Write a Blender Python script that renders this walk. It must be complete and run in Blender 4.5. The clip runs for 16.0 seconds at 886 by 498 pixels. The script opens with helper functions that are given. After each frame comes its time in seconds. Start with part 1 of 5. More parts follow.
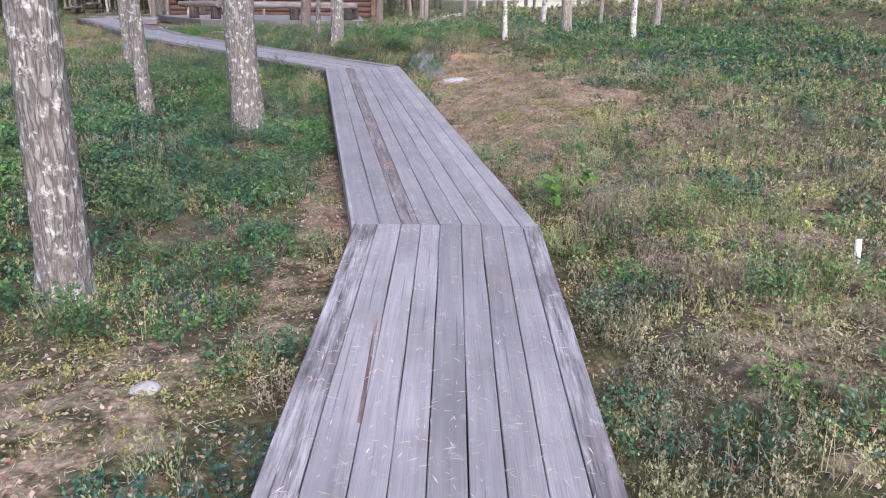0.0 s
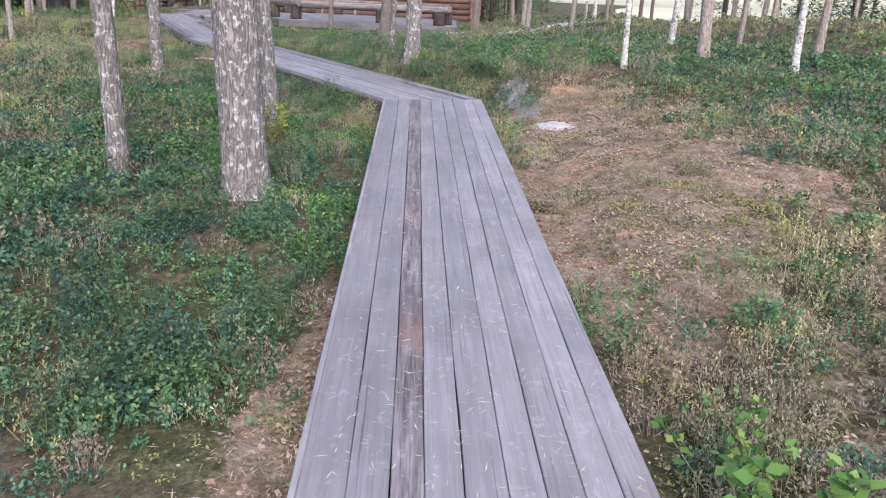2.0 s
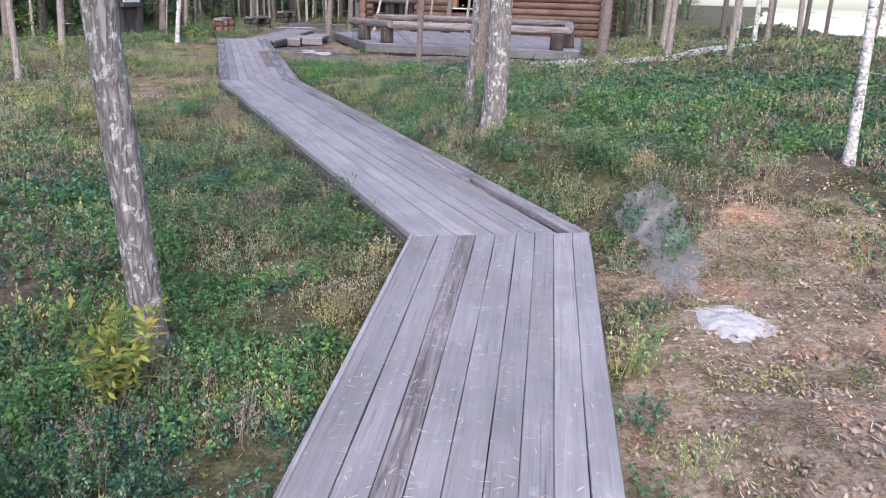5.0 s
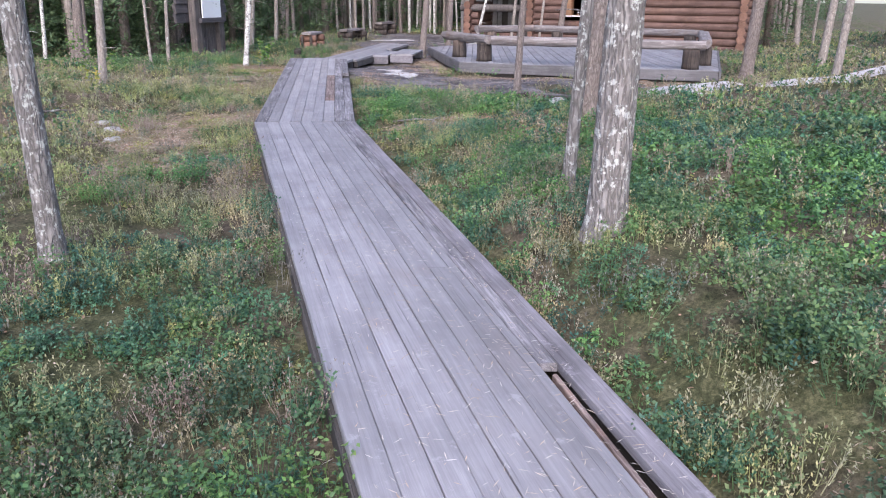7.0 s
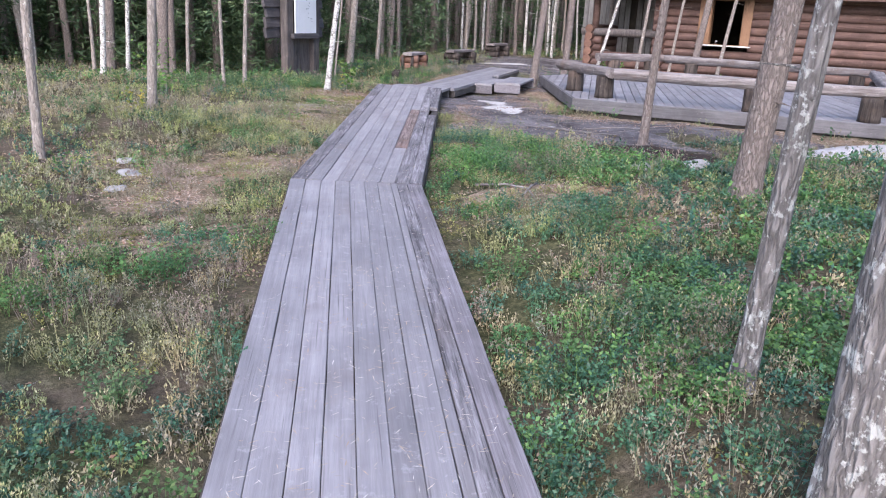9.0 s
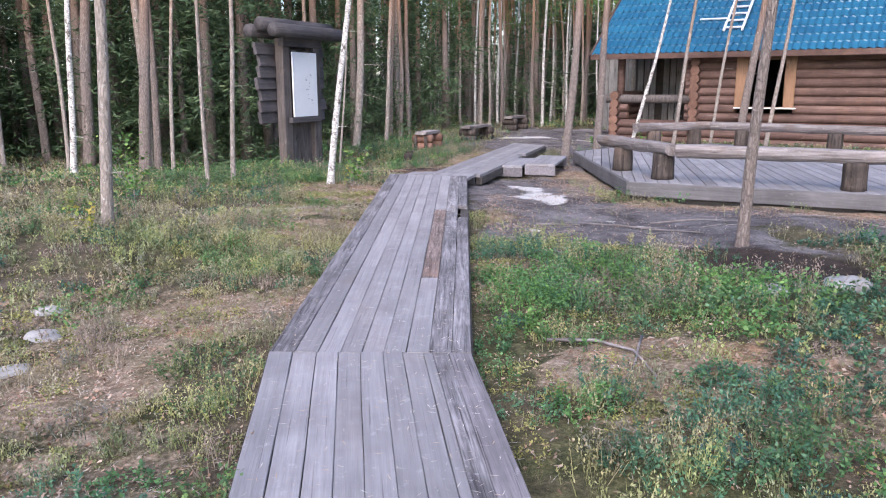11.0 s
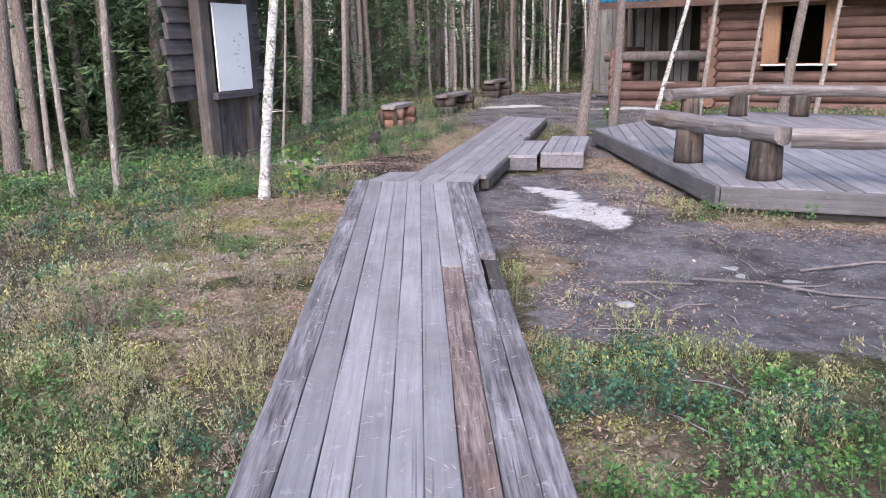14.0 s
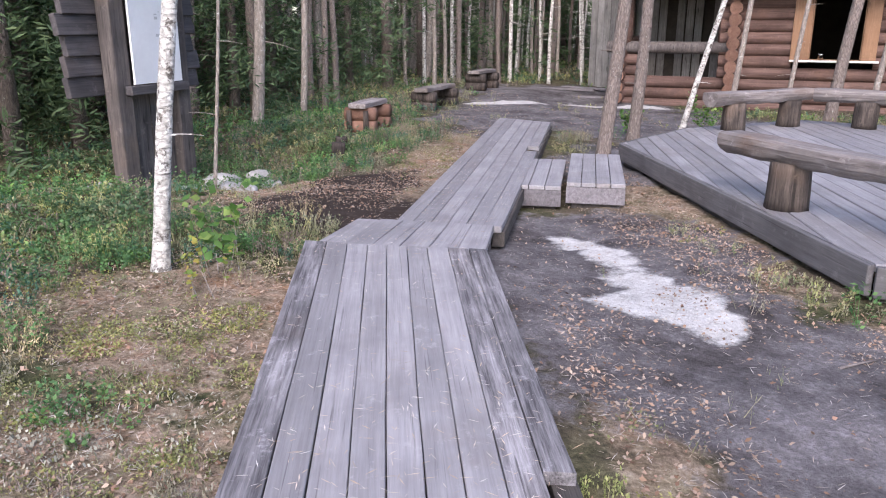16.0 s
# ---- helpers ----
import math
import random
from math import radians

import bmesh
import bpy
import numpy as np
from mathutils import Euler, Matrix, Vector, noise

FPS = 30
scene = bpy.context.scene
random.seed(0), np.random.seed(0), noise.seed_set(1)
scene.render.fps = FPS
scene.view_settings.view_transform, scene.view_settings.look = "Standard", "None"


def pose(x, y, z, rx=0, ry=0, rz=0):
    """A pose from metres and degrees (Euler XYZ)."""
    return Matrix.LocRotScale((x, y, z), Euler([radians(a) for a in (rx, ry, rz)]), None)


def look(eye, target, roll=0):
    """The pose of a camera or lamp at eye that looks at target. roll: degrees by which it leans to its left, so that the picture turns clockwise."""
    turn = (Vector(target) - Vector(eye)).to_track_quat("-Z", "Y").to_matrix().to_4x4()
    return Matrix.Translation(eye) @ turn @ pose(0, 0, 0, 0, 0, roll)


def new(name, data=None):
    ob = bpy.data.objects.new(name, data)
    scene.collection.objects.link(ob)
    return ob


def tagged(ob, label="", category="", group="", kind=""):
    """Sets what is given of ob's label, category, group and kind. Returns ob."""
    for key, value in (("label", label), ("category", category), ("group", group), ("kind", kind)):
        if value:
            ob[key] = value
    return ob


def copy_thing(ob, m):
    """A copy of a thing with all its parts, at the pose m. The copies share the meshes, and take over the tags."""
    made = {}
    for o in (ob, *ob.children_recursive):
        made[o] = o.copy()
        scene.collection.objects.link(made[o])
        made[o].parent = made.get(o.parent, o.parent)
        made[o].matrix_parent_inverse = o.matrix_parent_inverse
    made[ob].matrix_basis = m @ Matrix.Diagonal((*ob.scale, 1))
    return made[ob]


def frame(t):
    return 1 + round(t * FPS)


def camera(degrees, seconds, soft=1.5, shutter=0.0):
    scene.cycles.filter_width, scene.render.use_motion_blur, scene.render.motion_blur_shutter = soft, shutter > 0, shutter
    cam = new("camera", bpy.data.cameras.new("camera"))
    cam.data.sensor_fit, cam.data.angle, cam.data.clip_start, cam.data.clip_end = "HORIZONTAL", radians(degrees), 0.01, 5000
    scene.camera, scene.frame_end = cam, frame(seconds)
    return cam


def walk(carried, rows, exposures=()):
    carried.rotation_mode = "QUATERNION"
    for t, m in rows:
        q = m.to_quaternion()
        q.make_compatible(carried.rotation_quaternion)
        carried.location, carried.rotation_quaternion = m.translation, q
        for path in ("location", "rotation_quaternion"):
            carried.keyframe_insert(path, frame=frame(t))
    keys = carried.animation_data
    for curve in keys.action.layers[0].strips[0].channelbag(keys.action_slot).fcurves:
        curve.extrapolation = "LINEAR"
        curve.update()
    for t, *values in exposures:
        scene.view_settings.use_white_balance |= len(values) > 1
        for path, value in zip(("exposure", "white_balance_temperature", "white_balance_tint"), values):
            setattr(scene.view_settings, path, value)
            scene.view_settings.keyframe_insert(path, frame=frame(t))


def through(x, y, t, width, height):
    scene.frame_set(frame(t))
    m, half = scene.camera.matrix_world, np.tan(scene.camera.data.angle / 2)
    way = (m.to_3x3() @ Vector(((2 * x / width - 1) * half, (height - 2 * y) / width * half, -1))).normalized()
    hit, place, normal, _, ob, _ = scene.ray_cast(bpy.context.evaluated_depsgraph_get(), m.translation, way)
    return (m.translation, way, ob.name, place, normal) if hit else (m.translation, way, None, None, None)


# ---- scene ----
cam = camera(60.0, 16.0, soft=1.1)
PATH = [
    (0, (0.385, -0.322, 1.511), (0.206, 1.572, 0.892), 0.7),
    (0.5, (0.383, 0.405, 1.506), (0.069, 2.26, 0.827), 1.0),
    (1, (0.28, 1.136, 1.562), (-0.021, 3.014, 0.944), -1.0),
    (1.5, (0.249, 1.855, 1.574), (-0.181, 3.714, 0.974), -1.6),
    (2, (0.142, 2.576, 1.65), (-0.265, 4.432, 1.024), 2.7),
    (2.5, (0.077, 3.319, 1.679), (-0.347, 5.158, 1.017), 1.8),
    (3, (-0.052, 4.043, 1.742), (-0.557, 5.885, 1.15), 3.1),
    (3.5, (-0.209, 4.708, 1.767), (-0.756, 6.522, 1.123), 1.6),
    (3.7, (-0.233, 4.969, 1.716), (-0.868, 6.773, 1.13), 2.4),
    (5.8, (-0.808, 7.656, 2.062), (-1.598, 9.377, 1.417), 1.3),
    (6, (-0.907, 7.966, 2.05), (-1.777, 9.661, 1.442), 1.5),
    (6.5, (-1.174, 8.699, 2.117), (-2.083, 10.355, 1.459), 2.8),
    (7, (-1.439, 9.316, 2.068), (-2.413, 10.947, 1.445), 0.6),
    (7.5, (-1.665, 9.962, 2.027), (-2.786, 11.454, 1.308), 1.8),
    (8, (-1.973, 10.536, 2.002), (-3.095, 11.968, 1.171), -0.5),
    (8.5, (-2.304, 11.084, 2.046), (-3.566, 12.461, 1.33), -0.5),
    (9, (-2.617, 11.478, 2.129), (-3.821, 12.962, 1.539), 2.5),
    (9.2, (-2.781, 11.632, 2.148), (-3.901, 13.212, 1.646), 2.5),
    (11.3, (-4.65, 13.449, 2.165), (-5.924, 14.932, 1.744), 0.0),
    (11.5, (-4.858, 13.649, 2.123), (-6.111, 15.112, 1.584), 0.6),
    (12, (-5.322, 14.1, 2.097), (-6.576, 15.528, 1.474), -1.2),
    (12.5, (-5.759, 14.573, 2.078), (-7.086, 15.97, 1.543), -0.5),
    (13, (-6.209, 14.964, 2.098), (-7.488, 16.41, 1.577), -0.5),
    (13.5, (-6.623, 15.449, 2.142), (-7.917, 16.872, 1.595), 1.0),
    (14, (-7.023, 15.847, 2.153), (-8.188, 17.388, 1.635), -1.3),
    (14.5, (-7.447, 16.356, 2.147), (-8.605, 17.886, 1.584), -2.2),
    (15, (-7.898, 16.865, 2.154), (-9.004, 18.395, 1.494), -0.3),
    (15.5, (-8.357, 17.331, 2.172), (-9.38, 18.935, 1.553), -1.5),
    (16, (-8.782, 17.879, 2.192), (-9.871, 19.46, 1.63), 0.1),
]
walk(cam, [(t, look(eye, target, roll)) for t, eye, target, roll in PATH], [(0, 1.2, 6500, 19), (6, 1.34, 6250, 19), (9, 1.47, 6200, 19), (12, 1.47, 6400, 19), (16, 1.42, 6450, 19)])

# ---- light ----
SUN_ELEV, SUN_ROT = radians(40), radians(155)
world = bpy.data.worlds.new("sky")
scene.world = world
world.use_nodes = True
wn = world.node_tree
wn.nodes.clear()
w_out = wn.nodes.new("ShaderNodeOutputWorld")
w_bg = wn.nodes.new("ShaderNodeBackground")
w_sky = wn.nodes.new("ShaderNodeTexSky")
w_sky.sky_type = "NISHITA"
w_sky.sun_disc = False
w_sky.sun_elevation = SUN_ELEV
w_sky.sun_rotation = SUN_ROT
w_sky.air_density = 1.0
w_sky.dust_density = 1.5
w_bg.inputs["Strength"].default_value = 0.15
wn.links.new(w_sky.outputs[0], w_bg.inputs["Color"])
wn.links.new(w_bg.outputs[0], w_out.inputs["Surface"])
sun_data = bpy.data.lights.new("sun", "SUN")
sun_data.energy = 1.5
sun_data.angle = radians(35)
sun_data.color = (1.0, 0.95, 0.90)
sun = new("sun", sun_data)
sun.matrix_world = look((0, 0, 60), Vector((0, 0, 60)) + Vector((-math.sin(SUN_ROT) * math.cos(SUN_ELEV), -math.cos(SUN_ROT) * math.cos(SUN_ELEV), -math.sin(SUN_ELEV))))


# ---- mesh helpers ----
def mesh_np(name, verts, faces, material, smooth=False):
    """A mesh from arrays: verts n x 3, faces a list of m x k index arrays."""
    me = bpy.data.meshes.new(name)
    verts = np.asarray(verts, dtype=np.float32)
    groups = [np.asarray(f, dtype=np.int32) for f in faces if len(f)]
    me.vertices.add(len(verts))
    me.vertices.foreach_set("co", verts.ravel())
    loops = np.concatenate([g.ravel() for g in groups])
    sizes = np.concatenate([np.full(len(g), g.shape[1], np.int32) for g in groups])
    me.loops.add(len(loops))
    me.loops.foreach_set("vertex_index", loops)
    me.polygons.add(len(sizes))
    me.polygons.foreach_set("loop_start", np.concatenate([[0], np.cumsum(sizes)[:-1]]).astype(np.int32))
    me.polygons.foreach_set("use_smooth", np.full(len(sizes), smooth, dtype=bool))
    me.update(calc_edges=True)
    me.materials.append(material)
    return me


def bm_mesh(name, bm, material, smooth=False):
    me = bpy.data.meshes.new(name)
    bmesh.ops.recalc_face_normals(bm, faces=bm.faces[:])
    for f in bm.faces:
        f.smooth = smooth
    bm.to_mesh(me)
    bm.free()
    me.materials.append(material)
    return me


def part(name, data, parent, m=None, label=""):
    """Links a mesh as one part under a thing or a part."""
    ob = new(name, data)
    ob.parent = parent
    if m is not None:
        ob.matrix_basis = m
    if label:
        ob["label"] = label
    return ob


def thing(name, m=None, label="", category="", group="", kind=""):
    ob = new(name)
    ob.empty_display_size = 0.2
    if m is not None:
        ob.matrix_basis = m
    return tagged(ob, label, category, group, kind)


def bevel_box(sx, sy, sz, bevel=0.008, cut=0):
    """A bevelled box, its base centred on the origin."""
    bm = bmesh.new()
    bmesh.ops.create_cube(bm, size=1.0)
    bmesh.ops.scale(bm, vec=(sx, sy, sz), verts=bm.verts)
    bmesh.ops.translate(bm, vec=(0, 0, sz / 2), verts=bm.verts)
    if bevel:
        bmesh.ops.bevel(bm, geom=bm.edges[:], offset=bevel, segments=2, affect="EDGES", profile=0.6)
    return bm


def tube_arrays(path, radii, sides=12, rough=0.0, seed=0.0, caps=True, freq=3.0):
    """Vertices and faces of a tapering tube along a path, with an uneven surface."""
    path = [Vector(p) for p in path]
    verts, quads, tris = [], [], []
    for i, (p, r) in enumerate(zip(path, radii)):
        a, b = path[max(i - 1, 0)], path[min(i + 1, len(path) - 1)]
        d = (b - a).normalized()
        side = d.cross(Vector((0, 0, 1)) if abs(d.z) < 0.8 else Vector((0, 1, 0))).normalized()
        up = side.cross(d)
        for k in range(sides):
            t = 2 * math.pi * k / sides
            o = side * math.cos(t) + up * math.sin(t)
            q = p + o * r
            if rough:
                n = noise.noise(Vector((o.x * freq, o.y * freq, (p + o * 0.01).length * 2.2 + seed)) + o * 1.3)
                q += o * (r * rough * n)
            verts.append(q)
    for i in range(len(path) - 1):
        for k in range(sides):
            j = (k + 1) % sides
            quads.append((i * sides + k, i * sides + j, (i + 1) * sides + j, (i + 1) * sides + k))
    if caps:
        for base, order in ((0, 1), ((len(path) - 1) * sides, -1)):
            c = len(verts)
            verts.append(path[0] if base == 0 else path[-1])
            for k in range(sides):
                j = (k + 1) % sides
                tris.append((base + j, base + k, c) if order == 1 else (base + k, base + j, c))
    return verts, quads, tris


def tube(name, path, radii, material, sides=12, rough=0.0, seed=0.0, freq=3.0):
    v, q, t = tube_arrays(path, radii, sides, rough, seed, True, freq)
    return mesh_np(name, np.array([list(p) for p in v]), [q, t], material, True)


# ---- materials ----
def nodes_of(name):
    m = bpy.data.materials.new(name)
    m.use_nodes = True
    nt = m.node_tree
    return m, nt, nt.nodes["Principled BSDF"]


def add(nt, kind, **values):
    n = nt.nodes.new(kind)
    for key, value in values.items():
        n.inputs[key.replace("_", " ")].default_value = value
    return n


def coords(nt, scale=(1, 1, 1), source="Object"):
    tc = nt.nodes.new("ShaderNodeTexCoord")
    mp = nt.nodes.new("ShaderNodeMapping")
    mp.inputs["Scale"].default_value = scale
    nt.links.new(tc.outputs[source], mp.inputs["Vector"])
    return mp


def noise_tex(nt, vec, scale, detail=4.0, rough=0.6):
    n = add(nt, "ShaderNodeTexNoise", Scale=scale, Detail=detail, Roughness=rough)
    nt.links.new(vec.outputs[0], n.inputs["Vector"])
    return n


def ramp(nt, fac, stops):
    r = nt.nodes.new("ShaderNodeValToRGB")
    while len(r.color_ramp.elements) < len(stops):
        r.color_ramp.elements.new(0.5)
    for e, (p, c) in zip(r.color_ramp.elements, stops):
        e.position = p
        e.color = (*c, 1) if len(c) == 3 else c
    nt.links.new(fac, r.inputs["Fac"])
    return r


def mix(nt, fac, a, b, mode="MIX"):
    n = nt.nodes.new("ShaderNodeMix")
    n.data_type = "RGBA"
    n.blend_type = mode
    for sock, v in ((n.inputs[0], fac), (n.inputs[6], a), (n.inputs[7], b)):
        if isinstance(v, (int, float)):
            sock.default_value = v
        elif isinstance(v, tuple):
            sock.default_value = (*v, 1)
        else:
            nt.links.new(v, sock)
    return n.outputs[2]


def math_node(nt, op, a, b=0.0, clamp=False):
    n = nt.nodes.new("ShaderNodeMath")
    n.operation = op
    n.use_clamp = clamp
    for sock, v in ((n.inputs[0], a), (n.inputs[1], b)):
        if isinstance(v, (int, float)):
            sock.default_value = v
        else:
            nt.links.new(v, sock)
    return n.outputs[0]


def bump(nt, bsdf, height, strength=0.4, distance=0.01):
    b = nt.nodes.new("ShaderNodeBump")
    b.inputs["Strength"].default_value = strength
    b.inputs["Distance"].default_value = distance
    nt.links.new(height, b.inputs["Height"])
    nt.links.new(b.outputs[0], bsdf.inputs["Normal"])


def wood_material(name, dark, light, warm=None, warm_amount=0.3, rough=0.8, along=(0.7, 16, 16), varied=0.35, contrast=1.0, gloss=0.3):
    """Weathered timber, its grain along the object's x axis."""
    m, nt, bsdf = nodes_of(name)
    info = nt.nodes.new("ShaderNodeObjectInfo")
    tc = nt.nodes.new("ShaderNodeTexCoord")
    off = nt.nodes.new("ShaderNodeVectorMath")
    off.operation = "ADD"
    comb = nt.nodes.new("ShaderNodeCombineXYZ")
    shift = math_node(nt, "MULTIPLY", info.outputs["Random"], 37.0)
    for k in range(3):
        nt.links.new(shift, comb.inputs[k])
    nt.links.new(tc.outputs["Object"], off.inputs[0])
    nt.links.new(comb.outputs[0], off.inputs[1])
    mp = nt.nodes.new("ShaderNodeMapping")
    mp.inputs["Scale"].default_value = along
    nt.links.new(off.outputs[0], mp.inputs["Vector"])
    mp2 = nt.nodes.new("ShaderNodeMapping")
    mp2.inputs["Scale"].default_value = (along[0] * 2.2, along[1] * 3.4, along[2] * 3.4)
    nt.links.new(off.outputs[0], mp2.inputs["Vector"])
    grain = noise_tex(nt, mp, 2.0, 6, 0.65)
    fine = noise_tex(nt, mp2, 2.4, 5, 0.7)
    blot = noise_tex(nt, off, 1.6, 4, 0.6)
    both = math_node(nt, "ADD", math_node(nt, "MULTIPLY", grain.outputs[0], 0.6), math_node(nt, "MULTIPLY", fine.outputs[0], 0.4))
    base = ramp(nt, both, [(0.5 - 0.16 / contrast, dark), (0.5, tuple(0.5 * (a + b) for a, b in zip(dark, light))), (0.5 + 0.14 / contrast, light)]).outputs[0]
    tone = math_node(nt, "ADD", math_node(nt, "MULTIPLY", info.outputs["Random"], varied), 1.0 - varied / 2)
    hsv = nt.nodes.new("ShaderNodeHueSaturation")
    nt.links.new(base, hsv.inputs["Color"])
    nt.links.new(tone, hsv.inputs["Value"])
    col = mix(nt, math_node(nt, "MULTIPLY", ramp(nt, blot.outputs[0], [(0.42, (0, 0, 0)), (0.7, (1, 1, 1))]).outputs[0], 0.6), hsv.outputs[0], tuple(c * 0.62 for c in dark))
    flake = noise_tex(nt, off, 9.0, 6, 0.8)
    col = mix(nt, math_node(nt, "MULTIPLY", ramp(nt, flake.outputs[0], [(0.58, (0, 0, 0)), (0.66, (1, 1, 1))]).outputs[0], 0.4), col, tuple(min(1, c * 1.35) for c in light))
    mp3 = nt.nodes.new("ShaderNodeMapping")
    mp3.inputs["Scale"].default_value = (along[0] * 0.9, along[1] * 2.6, along[2] * 2.6)
    nt.links.new(off.outputs[0], mp3.inputs["Vector"])
    crack = noise_tex(nt, mp3, 2.0, 3, 0.5)
    col = mix(nt, math_node(nt, "MULTIPLY", ramp(nt, crack.outputs[0], [(0.27, (1, 1, 1)), (0.36, (0, 0, 0))]).outputs[0], 0.75), col, tuple(c * 0.35 for c in dark))
    if warm:
        spot = noise_tex(nt, off, 0.9, 5, 0.7)
        col = mix(nt, math_node(nt, "MULTIPLY", ramp(nt, spot.outputs[0], [(0.55, (0, 0, 0)), (0.68, (1, 1, 1))]).outputs[0], warm_amount), col, warm)
    nt.links.new(col, bsdf.inputs["Base Color"])
    bsdf.inputs["Roughness"].default_value = rough
    bsdf.inputs["Specular IOR Level"].default_value = gloss
    bump(nt, bsdf, both, 0.75, 0.006)
    return m


def bark_material(name, dark, light, patch, patch_at=0.6, scale=(9, 9, 2.2), warm=None, distance=0.02, rings=False):
    m, nt, bsdf = nodes_of(name)
    mp = coords(nt, scale)
    warp = noise_tex(nt, mp, 1.3, 3)
    vec = nt.nodes.new("ShaderNodeVectorMath")
    vec.operation = "ADD"
    nt.links.new(mp.outputs[0], vec.inputs[0])
    nt.links.new(warp.outputs["Color"], vec.inputs[1])
    vor = add(nt, "ShaderNodeTexVoronoi", Scale=2.4)
    vor.feature = "DISTANCE_TO_EDGE"
    nt.links.new(vec.outputs[0], vor.inputs["Vector"])
    fine = noise_tex(nt, mp, 6.0, 6, 0.7)
    plate = ramp(nt, math_node(nt, "ADD", vor.outputs["Distance"], math_node(nt, "MULTIPLY", math_node(nt, "SUBTRACT", fine.outputs[0], 0.5), 0.35)), [(0.0, (0, 0, 0)), (0.24, (1, 1, 1))]).outputs[0]
    col = mix(nt, plate, tuple(0.85 * a + 0.15 * b for a, b in zip(dark, light)), light)
    col = mix(nt, 0.42, col, ramp(nt, fine.outputs[0], [(0.3, tuple(c * 0.55 for c in light)), (0.7, tuple(min(1, c * 1.25) for c in light))]).outputs[0])
    world_co = coords(nt, (3, 3, 3))
    lich = noise_tex(nt, world_co, 5.5, 3, 0.6)
    scale_noise = noise_tex(nt, coords(nt, (46, 46, 30)), 1.0, 5, 0.75)
    flaky = math_node(nt, "ADD", math_node(nt, "MULTIPLY", lich.outputs[0], 0.5), math_node(nt, "MULTIPLY", scale_noise.outputs[0], 0.5))
    col = mix(nt, ramp(nt, flaky, [(patch_at - 0.02, (0, 0, 0)), (patch_at + 0.03, (1, 1, 1))]).outputs[0], col, patch)
    if rings:
        bands = noise_tex(nt, coords(nt, (5, 5, 34)), 1.0, 4, 0.6)
        knots = noise_tex(nt, coords(nt, (9, 9, 8)), 1.5, 6, 0.75)
        col = mix(nt, ramp(nt, bands.outputs[0], [(0.66, (0, 0, 0)), (0.71, (0.85, 0.85, 0.85))]).outputs[0], col, (0.07, 0.06, 0.055))
        col = mix(nt, ramp(nt, knots.outputs[0], [(0.53, (0, 0, 0)), (0.6, (0.9, 0.9, 0.9))]).outputs[0], col, (0.09, 0.075, 0.065))
    if warm:
        sep = nt.nodes.new("ShaderNodeSeparateXYZ")
        tc = nt.nodes.new("ShaderNodeTexCoord")
        nt.links.new(tc.outputs["Object"], sep.inputs[0])
        high = math_node(nt, "MULTIPLY", math_node(nt, "SUBTRACT", sep.outputs[2], 2.2), 0.35, True)
        col = mix(nt, high, col, warm)
    nt.links.new(col, bsdf.inputs["Base Color"])
    bsdf.inputs["Roughness"].default_value = 0.92
    bsdf.inputs["Specular IOR Level"].default_value = 0.15
    h = math_node(nt, "ADD", plate, math_node(nt, "MULTIPLY", fine.outputs[0], 0.6))
    bump(nt, bsdf, h, 0.9, distance)
    return m


def leaf_material(name, tones, patch_tones=None, patch_scale=0.55, rough=0.55, through=0.25, tone=False):
    """Leaves: each one of a slightly different tone, and drifts of another tone across the ground."""
    m, nt, bsdf = nodes_of(name)
    geo = nt.nodes.new("ShaderNodeNewGeometry")
    col = ramp(nt, geo.outputs["Random Per Island"], [(i / (len(tones) - 1), c) for i, c in enumerate(tones)]).outputs[0]
    if patch_tones:
        n = noise_tex(nt, coords(nt), patch_scale, 4, 0.6)
        alt = ramp(nt, geo.outputs["Random Per Island"], [(i / (len(patch_tones) - 1), c) for i, c in enumerate(patch_tones)]).outputs[0]
        col = mix(nt, ramp(nt, n.outputs[0], [(0.44, (0, 0, 0)), (0.6, (1, 1, 1))]).outputs[0], col, alt)
    drift = noise_tex(nt, coords(nt), 2.7, 4, 0.6)
    hsv = nt.nodes.new("ShaderNodeHueSaturation")
    nt.links.new(ramp(nt, drift.outputs[0], [(0.32, (0.6, 0.6, 0.6)), (0.68, (1.35, 1.35, 1.35))]).outputs[0], hsv.inputs["Value"])
    nt.links.new(col, hsv.inputs["Color"])
    col = hsv.outputs[0]
    if tone:
        at = nt.nodes.new("ShaderNodeAttribute")
        at.attribute_name = "tone"
        col = mix(nt, 1.0, col, ramp(nt, at.outputs["Fac"], [(0.0, (0.62, 0.68, 0.88)), (0.5, (1.0, 1.0, 1.0)), (1.0, (1.35, 1.25, 1.0))]).outputs[0], "MULTIPLY")
    nt.links.new(col, bsdf.inputs["Base Color"])
    bsdf.inputs["Roughness"].default_value = rough
    bsdf.inputs["Specular IOR Level"].default_value = 0.3
    if through:
        tr = nt.nodes.new("ShaderNodeBsdfTranslucent")
        nt.links.new(col, tr.inputs["Color"])
        ms = nt.nodes.new("ShaderNodeMixShader")
        ms.inputs[0].default_value = through
        nt.links.new(bsdf.outputs[0], ms.inputs[1])
        nt.links.new(tr.outputs[0], ms.inputs[2])
        nt.links.new(ms.outputs[0], nt.nodes["Material Output"].inputs["Surface"])
    return m


